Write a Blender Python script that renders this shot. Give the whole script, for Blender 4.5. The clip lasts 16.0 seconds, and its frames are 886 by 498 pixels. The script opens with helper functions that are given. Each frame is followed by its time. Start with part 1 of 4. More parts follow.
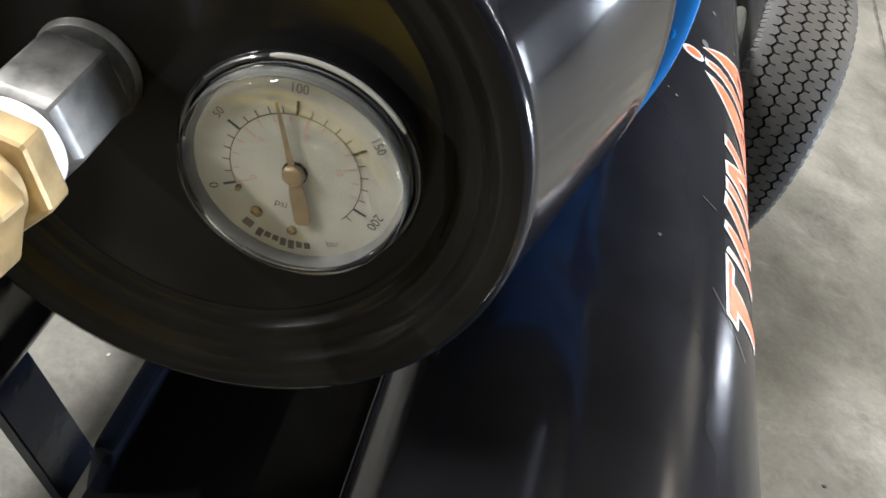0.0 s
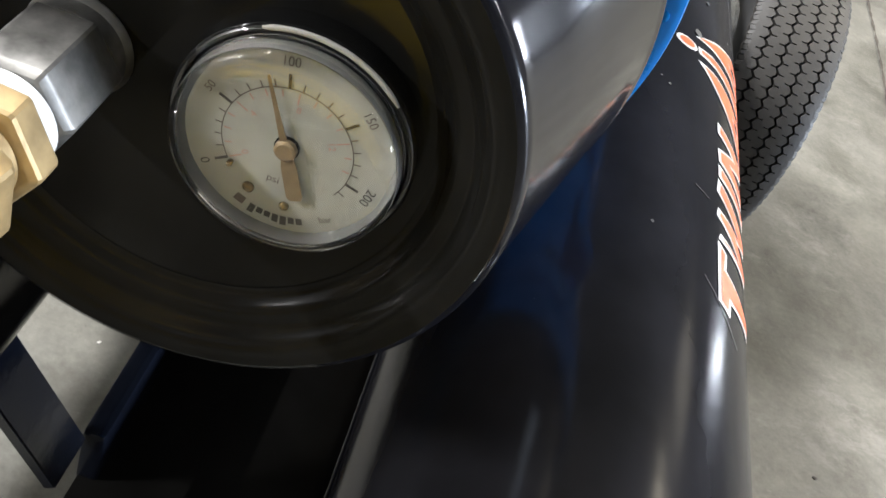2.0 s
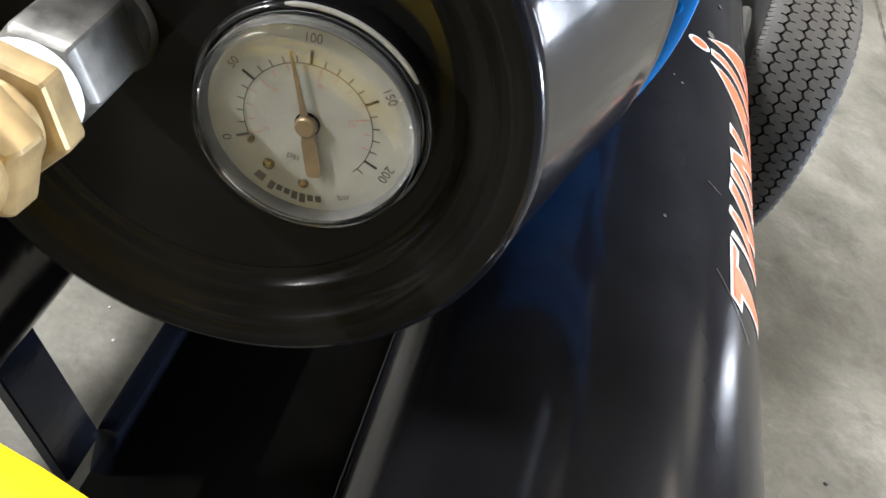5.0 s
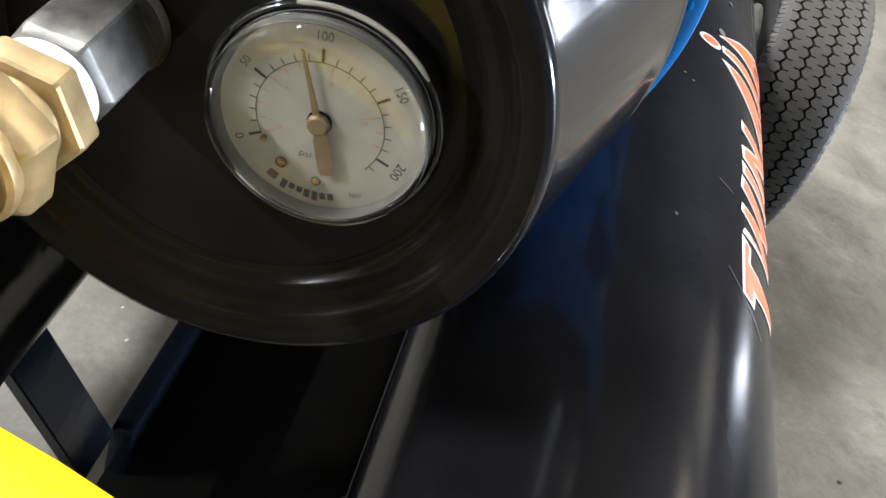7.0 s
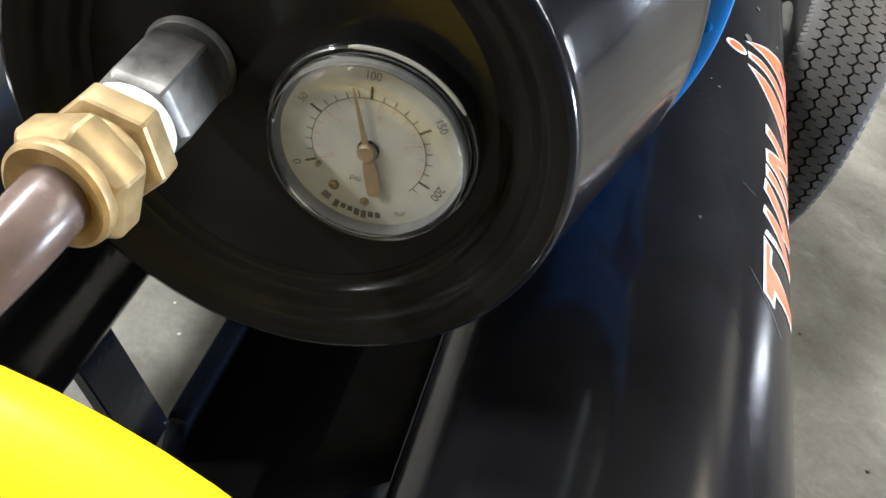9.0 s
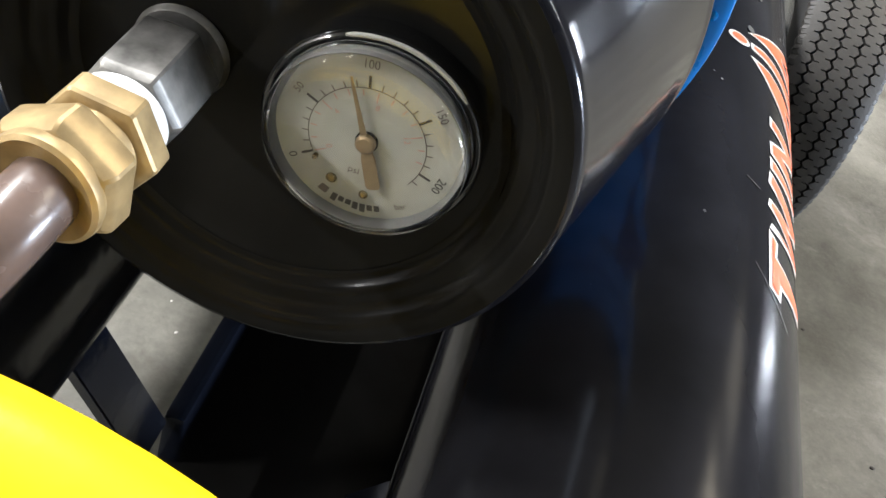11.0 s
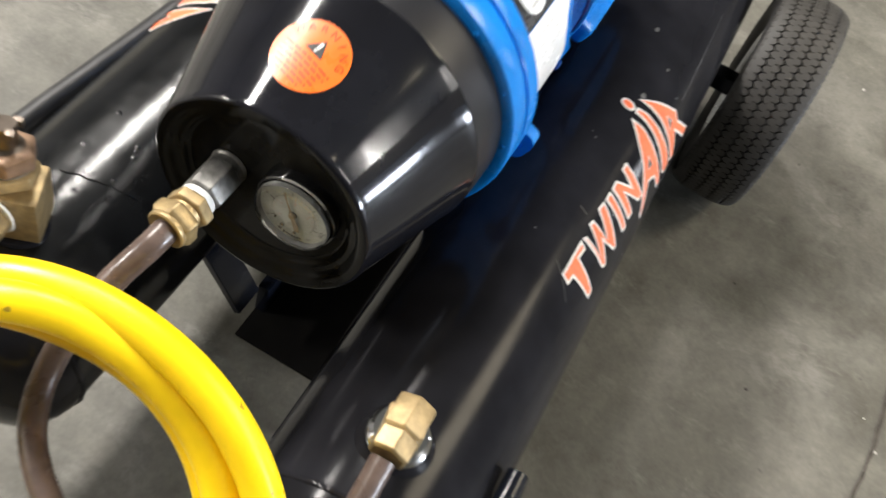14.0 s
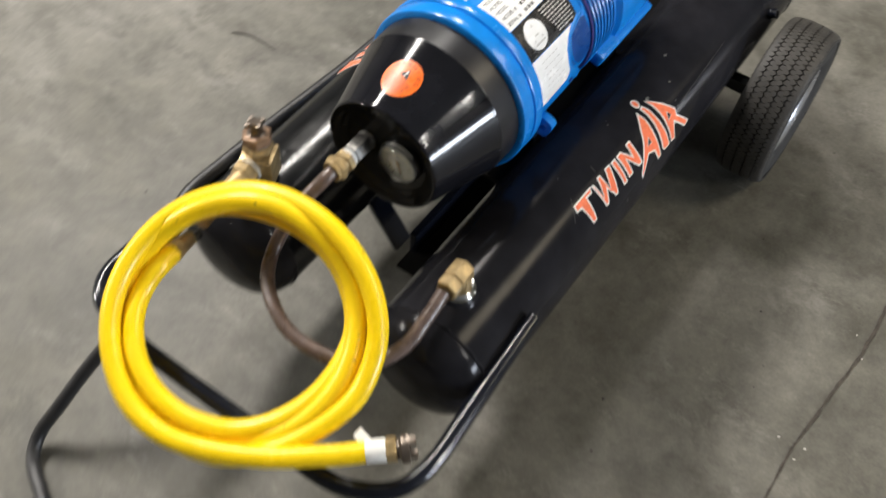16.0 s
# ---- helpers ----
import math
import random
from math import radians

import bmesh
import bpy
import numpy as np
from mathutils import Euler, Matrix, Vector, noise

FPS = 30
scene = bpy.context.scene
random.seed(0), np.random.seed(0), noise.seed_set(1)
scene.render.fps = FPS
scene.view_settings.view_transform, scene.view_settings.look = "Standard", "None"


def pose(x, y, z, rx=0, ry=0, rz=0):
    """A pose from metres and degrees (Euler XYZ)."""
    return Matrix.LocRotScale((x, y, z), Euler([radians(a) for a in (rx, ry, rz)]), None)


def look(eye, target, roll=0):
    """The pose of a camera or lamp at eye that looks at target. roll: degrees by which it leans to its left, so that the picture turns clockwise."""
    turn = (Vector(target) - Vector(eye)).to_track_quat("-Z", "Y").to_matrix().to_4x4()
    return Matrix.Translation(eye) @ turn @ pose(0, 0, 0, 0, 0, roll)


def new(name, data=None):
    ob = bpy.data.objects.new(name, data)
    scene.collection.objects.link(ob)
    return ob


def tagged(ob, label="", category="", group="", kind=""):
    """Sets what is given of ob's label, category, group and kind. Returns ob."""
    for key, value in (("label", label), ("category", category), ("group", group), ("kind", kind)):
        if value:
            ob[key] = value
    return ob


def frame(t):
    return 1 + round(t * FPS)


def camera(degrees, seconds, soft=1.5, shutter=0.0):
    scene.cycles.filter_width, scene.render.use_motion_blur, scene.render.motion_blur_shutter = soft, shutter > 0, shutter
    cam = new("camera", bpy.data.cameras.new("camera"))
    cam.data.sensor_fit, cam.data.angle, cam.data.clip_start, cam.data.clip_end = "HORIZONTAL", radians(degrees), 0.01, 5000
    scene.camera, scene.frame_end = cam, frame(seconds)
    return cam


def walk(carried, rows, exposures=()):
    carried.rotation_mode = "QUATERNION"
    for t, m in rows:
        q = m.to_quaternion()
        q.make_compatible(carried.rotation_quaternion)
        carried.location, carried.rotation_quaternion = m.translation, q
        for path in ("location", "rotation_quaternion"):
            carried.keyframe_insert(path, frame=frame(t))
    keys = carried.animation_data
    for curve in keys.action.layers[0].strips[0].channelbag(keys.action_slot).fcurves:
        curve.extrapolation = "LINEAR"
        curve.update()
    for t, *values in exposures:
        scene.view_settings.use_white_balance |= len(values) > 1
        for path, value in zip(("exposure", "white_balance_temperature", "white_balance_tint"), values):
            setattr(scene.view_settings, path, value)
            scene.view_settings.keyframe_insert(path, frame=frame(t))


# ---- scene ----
cam = camera(47.9, 16.0, shutter=0.8)
PATH = [
    (0, (0.0478, 0.0755, 0.5825), (0.1446, 1.2869, -0.4432), 25.35),
    (0.5, (0.0513, 0.0737, 0.5849), (0.1510, 1.2891, -0.4377), 25.20),
    (1, (0.0530, 0.0732, 0.5810), (0.1626, 1.2888, -0.4392), 25.71),
    (1.5, (0.0510, 0.0711, 0.5794), (0.1583, 1.2867, -0.4412), 25.80),
    (2, (0.0497, 0.0733, 0.5785), (0.1602, 1.2834, -0.4477), 26.07),
    (2.5, (0.0503, 0.0702, 0.5770), (0.1597, 1.2761, -0.4550), 26.44),
    (3, (0.0550, 0.0670, 0.5778), (0.1530, 1.2742, -0.4532), 26.30),
    (3.5, (0.0611, 0.0690, 0.5802), (0.1550, 1.2748, -0.4527), 26.01),
    (4, (0.0584, 0.0660, 0.5771), (0.1503, 1.2764, -0.4515), 25.87),
    (6.3, (0.0474, 0.0640, 0.5731), (0.1276, 1.2904, -0.4373), 25.38),
    (6.5, (0.0496, 0.0652, 0.5731), (0.1300, 1.2891, -0.4397), 25.15),
    (7, (0.0516, 0.0632, 0.5738), (0.1224, 1.2801, -0.4480), 24.96),
    (7.5, (0.0513, 0.0607, 0.5827), (0.1007, 1.2795, -0.4388), 24.12),
    (8, (0.0510, 0.0535, 0.5899), (0.0911, 1.2637, -0.4426), 24.00),
    (8.5, (0.0479, 0.0441, 0.5987), (0.0723, 1.2379, -0.4520), 23.38),
    (11, (0.0475, 0.0504, 0.5915), (0.0761, 1.2409, -0.4643), 23.22),
    (11.5, (0.0467, 0.0502, 0.5939), (0.0767, 1.2395, -0.4615), 23.14),
    (12, (0.0456, 0.0478, 0.6036), (0.0649, 1.2377, -0.4518), 22.91),
    (12.5, (0.0473, 0.0433, 0.6020), (0.0740, 1.2253, -0.4623), 22.88),
    (13, (0.0791, 0.0117, 0.6533), (0.0916, 1.1339, -0.4738), 24.85),
    (13.5, (0.1344, -0.0490, 0.8178), (0.0428, 0.9851, -0.3871), 25.52),
    (14, (0.1769, -0.1023, 0.9760), (0.0424, 0.8384, -0.3004), 23.78),
    (14.5, (0.2388, -0.1813, 1.1384), (0.0804, 0.7368, -0.1507), 20.64),
    (15, (0.2882, -0.2594, 1.2132), (0.0756, 0.6540, -0.0713), 15.83),
    (15.5, (0.3706, -0.3411, 1.2985), (-0.0070, 0.5340, 0.0247), 6.34),
    (16, (0.5113, -0.3965, 1.3835), (0.0158, 0.3936, 0.0945), 3.96),
]
EXPOSURES = [(0.0, 1.74, 6050, 10), (4.0, 1.74, 6050, 10), (7.0, 1.68, 6050, 10), (12.4, 1.67, 6050, 10), (13.2, 1.68, 6150, 9), (13.5, 1.66, 6250, 9), (13.75, 1.32, 6350, 9), (14.0, 1.04, 6450, 10), (14.2, 0.90, 6500, 10), (14.8, 0.54, 6500, 10), (16.0, 0.52, 6500, 10)]
walk(cam, [(t, look(eye, target, roll)) for t, eye, target, roll in PATH], EXPOSURES)

K = 0.85                       # metres to one unit of the drawing below
TANK_R, TANK_Z, TANK_X = 0.104, 0.281, 0.1885
AX, AZ = -0.0048, 0.497         # axis of the compressor and its motor
pi = math.pi

# ---------------------------------------------------------------- light
world = bpy.data.worlds.new("world")
scene.world = world
world.use_nodes = True
world.node_tree.nodes["Background"].inputs[0].default_value = (0.75, 0.85, 1.0, 1)
world.node_tree.nodes["Background"].inputs[1].default_value = 0.6


def strip_lamp(name, x, y, z, sx, sy, watts, colour, turn=(0, 0, 0)):
    lamp = bpy.data.lights.new(name, "AREA")
    lamp.shape, lamp.size, lamp.size_y, lamp.energy, lamp.color = "RECTANGLE", sx, sy, watts, colour
    ob = new(name, lamp)
    ob.location, ob.rotation_euler = (x, y, z), [radians(a) for a in turn]
    return ob


CEIL = 4.2
# x, y, width, length, turn, watts of the strip lights under the roof
LAMPS = [(-3.1, 1.0, 0.55, 2.2, 0, 255), (6.3, 1.35, 0.13, 4.2, -78, 100), (-1.4, 2.6, 0.5, 0.7, 0, 48), (-7.3, -2.9, 0.25, 1.8, 0, 420)]
for lx, ly, sx, sy, turn, w in LAMPS:
    strip_lamp("tube_light", lx, ly, CEIL - 0.16, sx, sy, w, (1.0, 0.955, 0.895), (0, 0, turn))
# x, y, width, length, turn, watts of the rooflights, the far one dim with dirt
ROOFLIGHTS = [(3.5, 3.0, 1.35, 3.0, -30, 88), (6.2, 7.4, 0.9, 3.6, -38, 10)]
for lx, ly, sx, sy, turn, w in ROOFLIGHTS:
    strip_lamp("roof_window_light", lx, ly, CEIL - 0.02, sx, sy, w, (1.0, 0.86, 0.63), (0, 0, turn))
strip_lamp("doorway_light", 8.3, 1.3, 0.85, 2.2, 0.8, 275, (0.80, 0.88, 1.0), (90, 0, 90))
strip_lamp("side_door_light", 8.3, 8.75, 1.0, 0.30, 1.7, 32, (0.92, 0.95, 1.0), (90, 0, 90))


# ---------------------------------------------------------------- materials
def material(name):
    m = bpy.data.materials.new(name)
    m.use_nodes = True
    return m, m.node_tree.nodes, m.node_tree.links, m.node_tree.nodes["Principled BSDF"]


def noise_tex(nodes, links, scale, detail=4.0, rough=0.55, coords="Object"):
    tc = nodes.new("ShaderNodeTexCoord")
    n = nodes.new("ShaderNodeTexNoise")
    n.inputs["Scale"].default_value, n.inputs["Detail"].default_value, n.inputs["Roughness"].default_value = scale, detail, rough
    links.new(tc.outputs[coords], n.inputs["Vector"])
    return n.outputs["Fac"]


def ramp(nodes, links, fac, stops):
    r = nodes.new("ShaderNodeValToRGB")
    while len(r.color_ramp.elements) < len(stops):
        r.color_ramp.elements.new(0.5)
    for e, (p, c) in zip(r.color_ramp.elements, stops):
        e.position, e.color = p, (*c, 1) if len(c) == 3 else c
    links.new(fac, r.inputs[0])
    return r.outputs[0]


def grey(v):
    return (v, v, v)


def bump(nodes, links, bsdf, fac, strength, distance):
    b = nodes.new("ShaderNodeBump")
    b.inputs["Strength"].default_value, b.inputs["Distance"].default_value = strength, distance
    links.new(fac, b.inputs["Height"])
    links.new(b.outputs[0], bsdf.inputs["Normal"])
    return b


def mix(nodes, links, fac, a, b):
    m = nodes.new("ShaderNodeMix")
    m.data_type = "RGBA"
    for sock, v in ((m.inputs["Factor"], fac), (m.inputs["A"], a), (m.inputs["B"], b)):
        if isinstance(v, (int, float)):
            sock.default_value = v
        elif isinstance(v, tuple):
            sock.default_value = (*v, 1)
        else:
            links.new(v, sock)
    return m.outputs["Result"]


def surface(name, colour, rough, metal=0.0, vary=0.12, scale=40.0, grain=0.0, grain_scale=300.0, rough_vary=0.08, coat=0.0, speck=None):
    """Paint, metal or plastic with blotches at one scale, relief at another and, where given, light dust specks."""
    m, nodes, links, b = material(name)
    n = noise_tex(nodes, links, scale)
    lo, hi = tuple(c * (1 - vary) for c in colour), tuple(min(1.0, c * (1 + vary)) for c in colour)
    col = ramp(nodes, links, n, [(0.3, lo), (0.7, hi)])
    if speck:
        s = noise_tex(nodes, links, speck[0], 2.0, 0.4)
        mask = ramp(nodes, links, s, [(speck[1], grey(0)), (speck[1] + 0.02, grey(1))])
        col = mix(nodes, links, mask, col, speck[2])
    links.new(col, b.inputs["Base Color"])
    n2 = noise_tex(nodes, links, scale * 0.35, 6.0, 0.65)
    links.new(ramp(nodes, links, n2, [(0.35, grey(max(0.02, rough - rough_vary))), (0.7, grey(rough + rough_vary))]), b.inputs["Roughness"])
    b.inputs["Metallic"].default_value = metal
    b.inputs["Coat Weight"].default_value = coat
    b.inputs["Coat Roughness"].default_value = 0.04
    if grain:
        bump(nodes, links, b, noise_tex(nodes, links, grain_scale, 2.0), grain, 0.001)
    return m


TANK_PAINT = surface("tank_black_enamel", (0.0140, 0.0140, 0.0168), 0.165, vary=0.3, scale=18, grain=0.06, grain_scale=90, rough_vary=0.04, speck=(330.0, 0.80, (0.10, 0.10, 0.095)))
CONE_PAINT = surface("shroud_black_gloss", (0.008, 0.0083, 0.011), 0.12, vary=0.3, scale=25, grain=0.02, grain_scale=220, rough_vary=0.05, coat=0.15, speck=(420.0, 0.80, (0.10, 0.10, 0.09)))
CONE_PAINT.node_tree.nodes["Principled BSDF"].inputs["Specular IOR Level"].default_value = 0.27
TANK_PAINT.node_tree.nodes["Principled BSDF"].inputs["Specular IOR Level"].default_value = 0.115
TANK_PAINT_ROUGH = surface("tank_black_heat_marked", (0.0055, 0.0058, 0.0062), 0.20, vary=0.3, scale=30, grain=0.5, grain_scale=45, rough_vary=0.1)
TANK_PAINT_ROUGH.node_tree.nodes["Principled BSDF"].inputs["Specular IOR Level"].default_value = 0.65
FACE_PAINT = surface("face_black_satin", (0.0088, 0.0088, 0.0086), 0.14, vary=0.3, scale=25, grain=0.03, grain_scale=160, rough_vary=0.03)
FACE_PAINT.node_tree.nodes["Principled BSDF"].inputs["Specular IOR Level"].default_value = 0.12
BAND_PAINT = surface("shroud_band_satin", (0.010, 0.0102, 0.0125), 0.38, vary=0.3, scale=25, grain=0.03, grain_scale=220, rough_vary=0.06)
FRAME_PAINT = surface("frame_black_enamel", (0.006, 0.0075, 0.0125), 0.14, vary=0.3, scale=22, grain=0.1, grain_scale=150)
GLOSS_BLACK = surface("gauge_gloss_black", (0.01, 0.01, 0.01), 0.08, vary=0.2, scale=40, coat=1.0)
# dull black, with the deep shade between the tanks put into its colour
SKID_PAINT = surface("skid_black_with_shade", (0.0065, 0.0062, 0.0058), 0.8, vary=0.3, scale=22)
SKID_PAINT.node_tree.nodes["Principled BSDF"].inputs["Specular IOR Level"].default_value = 0.03
BLUE = surface("motor_blue_enamel", (0.006, 0.22, 0.70), 0.24, vary=0.1, scale=30, grain=0.1, grain_scale=260)
# the motor blue made deeper, with the shade of the recess in its colour
DEEP_BLUE = surface("motor_blue_shaded", (0.003, 0.055, 0.25), 0.3, vary=0.1, scale=30, grain=0.1, grain_scale=260)
FIN_DARK = surface("fin_gap_shade", (0.045, 0.035, 0.17), 0.45, vary=0.2, scale=40)
BRASS = surface("worn_brass", (0.39, 0.285, 0.14), 0.42, metal=0.45, vary=0.3, scale=95, grain=0.08, grain_scale=500, rough_vary=0.1)
ZINC = surface("zinc_plated_steel", (0.185, 0.18, 0.168), 0.42, metal=0.6, vary=0.55, scale=85, grain=0.05, grain_scale=500, rough_vary=0.1)
CHROME = surface("bright_chrome", (0.62, 0.62, 0.60), 0.14, metal=1.0, vary=0.06, scale=60)
NICKEL = surface("dull_nickel", (0.17, 0.14, 0.115), 0.36, metal=0.75, vary=0.2, scale=90)
COPPER = surface("stained_copper_nut", (0.27, 0.175, 0.115), 0.42, metal=0.45, vary=0.35, scale=95, grain=0.06, grain_scale=400)
TAPE = surface("white_thread_tape", (0.82, 0.82, 0.79), 0.5, vary=0.06, scale=120, grain=0.2, grain_scale=700)
YELLOW = surface("yellow_rubber_hose", (0.95, 0.65, 0.006), 0.31, vary=0.05, scale=35, grain=0.08, grain_scale=420, speck=(70.0, 0.74, (0.40, 0.26, 0.02)))
BROWN = surface("brown_nylon_tube", (0.112, 0.080, 0.068), 0.3, vary=0.25, scale=60, grain=0.05, grain_scale=300)
RUBBER = surface("black_rubber_cord", (0.02, 0.02, 0.021), 0.42, vary=0.25, scale=50, grain=0.1, grain_scale=400)
TYRE = surface("grey_black_tyre_rubber", (0.042, 0.039, 0.035), 0.6, vary=0.25, scale=45, grain=0.25, grain_scale=500)
# tyre rubber darkened, so the carcass carries the shade of the tread grooves
TYRE_DARK = surface("tyre_groove_shade", (0.018, 0.018, 0.018), 0.75, vary=0.25, scale=45)
RIM_PAINT = surface("bright_plated_wheel_rim", (0.48, 0.50, 0.54), 0.24, metal=0.85, vary=0.08, scale=40)
DECAL_ORANGE = surface("decal_orange_red", (0.90, 0.19, 0.075), 0.4, vary=0.12, scale=160)
DECAL_WHITE = surface("decal_white_edge", (0.82, 0.78, 0.74), 0.42, vary=0.06, scale=120)
STICKER = surface("orange_warning_sticker", (0.92, 0.17, 0.02), 0.32, vary=0.05, scale=120)
LABEL_WHITE = surface("white_label_film", (0.88, 0.88, 0.87), 0.25, vary=0.04, scale=120)
LABEL_BLACK = surface("black_label_film", (0.014, 0.014, 0.015), 0.3, vary=0.2, scale=120)
INK = surface("black_print", (0.025, 0.022, 0.022), 0.5, vary=0.2, scale=300)
INK_BROWN = surface("worn_brown_print", (0.075, 0.06, 0.056), 0.5, vary=0.25, scale=300)
RIVET = surface("aged_brass_rivet", (0.26, 0.19, 0.09), 0.25, metal=0.8, vary=0.2, scale=200)
INK_RED = surface("faded_red_print", (0.36, 0.19, 0.165), 0.55, vary=0.2, scale=300)
INK_ORANGE = surface("dark_orange_print", (0.42, 0.06, 0.012), 0.4, vary=0.2, scale=300)
CHIPPED = surface("chipped_primer", (0.11, 0.11, 0.105), 0.6, vary=0.3, scale=300)
SCRATCH = surface("scratched_enamel", (0.055, 0.054, 0.052), 0.4, vary=0.4, scale=400)
INK_PALE = surface("pale_grey_print", (0.55, 0.54, 0.52), 0.5, vary=0.2, scale=300)
SEAT = surface("grey_dial_seat", (0.10, 0.10, 0.095), 0.35, vary=0.3, scale=60)
DIAL = surface("cream_dial_face", (0.305, 0.313, 0.29), 0.5, vary=0.14, scale=70)
NEEDLE = surface("brown_needle_metal", (0.22, 0.16, 0.09), 0.4, metal=0.4, vary=0.15, scale=200)


def clear_plastic():
    m, nodes, links, b = material("clear_plastic_lens")
    b.inputs["Base Color"].default_value = (0.97, 0.97, 0.95, 1)
    b.inputs["Transmission Weight"].default_value = 1.0
    b.inputs["IOR"].default_value = 1.38
    links.new(ramp(nodes, links, noise_tex(nodes, links, 90.0), [(0.3, grey(0.0)), (0.7, grey(0.025))]), b.inputs["Roughness"])
    return m


CLEAR_RIM = clear_plastic()
GASKET = surface("pale_gasket_edge", (0.40, 0.40, 0.38), 0.4, vary=0.15, scale=120)


def concrete():
    """Trowelled slab: warm and grey clouds, blotches, pale scuffs along the trowel's way, dark smudges, grit."""
    m, nodes, links, b = material("worn_concrete")

    def noise(scale, detail, rough, warp=0.0, stretch=(1, 1, 1), turn=0.0):
        tc = nodes.new("ShaderNodeTexCoord")
        mp = nodes.new("ShaderNodeMapping")
        mp.inputs["Scale"].default_value = stretch
        mp.inputs["Rotation"].default_value = (0, 0, radians(turn))
        n = nodes.new("ShaderNodeTexNoise")
        n.inputs["Scale"].default_value, n.inputs["Detail"].default_value = scale, detail
        n.inputs["Roughness"].default_value, n.inputs["Distortion"].default_value = rough, warp
        links.new(tc.outputs["Object"], mp.inputs["Vector"])
        links.new(mp.outputs[0], n.inputs["Vector"])
        return n.outputs["Fac"]

    def times(a, v, amount):
        mul = nodes.new("ShaderNodeMix")
        mul.data_type, mul.blend_type = "RGBA", "MULTIPLY"
        mul.inputs["Factor"].default_value = amount
        links.new(a, mul.inputs["A"])
        links.new(v, mul.inputs["B"])
        return mul.outputs["Result"]

    cloud = noise(1.6, 6.0, 0.6, 0.3)
    col = ramp(nodes, links, cloud, [(0.34, (0.100, 0.096, 0.078)), (0.50, (0.135, 0.130, 0.111)), (0.66, (0.172, 0.166, 0.147))])
    mid = noise(9.0, 9.0, 0.68, 0.25)
    col = times(col, ramp(nodes, links, mid, [(0.36, (0.58, 0.57, 0.54)), (0.50, grey(1.0)), (0.66, (1.32, 1.31, 1.30))]), 0.8)
    trowel = noise(3.4, 8.0, 0.72, 0.2, (1.0, 1.7, 1.0), 35)
    col = times(col, ramp(nodes, links, trowel, [(0.38, grey(0.74)), (0.53, grey(1.0)), (0.68, grey(1.28))]), 0.55)
    fine = noise(150.0, 6.0, 0.7)
    col = times(col, ramp(nodes, links, fine, [(0.3, grey(0.82)), (0.7, grey(1.12))]), 0.8)
    smudge = noise(3.4, 11.0, 0.8, 0.3)
    col = mix(nodes, links, ramp(nodes, links, smudge, [(0.57, grey(0)), (0.70, grey(0.65))]), col, (0.055, 0.051, 0.045))
    scuff = noise(7.0, 10.0, 0.78, 0.2, (1.0, 1.8, 1.0), -20)
    col = mix(nodes, links, ramp(nodes, links, scuff, [(0.56, grey(0)), (0.72, grey(0.45))]), col, (0.34, 0.325, 0.30))
    fleck = noise(24.0, 8.0, 0.72)
    col = times(col, ramp(nodes, links, fleck, [(0.36, grey(0.72)), (0.52, grey(1.0)), (0.68, grey(1.35))]), 0.42)
    pit = noise(60.0, 3.0, 0.5)
    col = mix(nodes, links, ramp(nodes, links, pit, [(0.73, grey(0)), (0.77, grey(0.6))]), col, (0.05, 0.047, 0.042))
    links.new(col, b.inputs["Base Color"])
    links.new(ramp(nodes, links, mid, [(0.3, grey(0.46)), (0.7, grey(0.66))]), b.inputs["Roughness"])
    b.inputs["Specular IOR Level"].default_value = 0.35
    bump(nodes, links, b, fine, 0.22, 0.002)
    return m


CONCRETE = concrete()
CRACK_FILL = surface("dark_joint_dirt", (0.058, 0.049, 0.040), 0.85, vary=0.4, scale=60)
WALL_PAINT = surface("painted_block_wall", (0.25, 0.245, 0.24), 0.7, vary=0.08, scale=3, grain=0.2, grain_scale=60)
CEILING_PAINT = surface("grey_roof_deck", (0.30, 0.30, 0.29), 0.8, vary=0.1, scale=2)
LAMP_WHITE = surface("white_lamp_housing", (0.8, 0.8, 0.78), 0.4, vary=0.04, scale=10)


# ---------------------------------------------------------------- building blocks
def thing(name, x, y, z, label, category, group=""):
    ob = new(name)
    ob.empty_display_size = 0.05
    ob.location = Vector((x, y, z)) * K
    return tagged(ob, label, category, group)


WORLD_AT = {}


def part(name, bm, mat, parent=None, label="", smooth=True, scale=K, crease=38):
    """One mesh object, with its own origin at its middle, under a thing or a part."""
    if scale != 1:
        bm.transform(Matrix.Scale(scale, 4))
    lo = Vector([min(v.co[i] for v in bm.verts) for i in range(3)])
    hi = Vector([max(v.co[i] for v in bm.verts) for i in range(3)])
    mid = (lo + hi) / 2
    bm.transform(Matrix.Translation(-mid))
    me = bpy.data.meshes.new(name)
    bm.to_mesh(me)
    bm.free()
    me.materials.append(mat)
    if smooth:
        me.shade_smooth()
        me.set_sharp_from_angle(angle=radians(crease))
    ob = new(name, me)
    ob.location = mid
    WORLD_AT[ob.name] = mid
    if parent:
        ob.parent = parent
        at = WORLD_AT.get(parent.name, parent.location)
        ob.matrix_parent_inverse = Matrix.Translation(-at)
    if label:
        tagged(ob, label)
    return ob


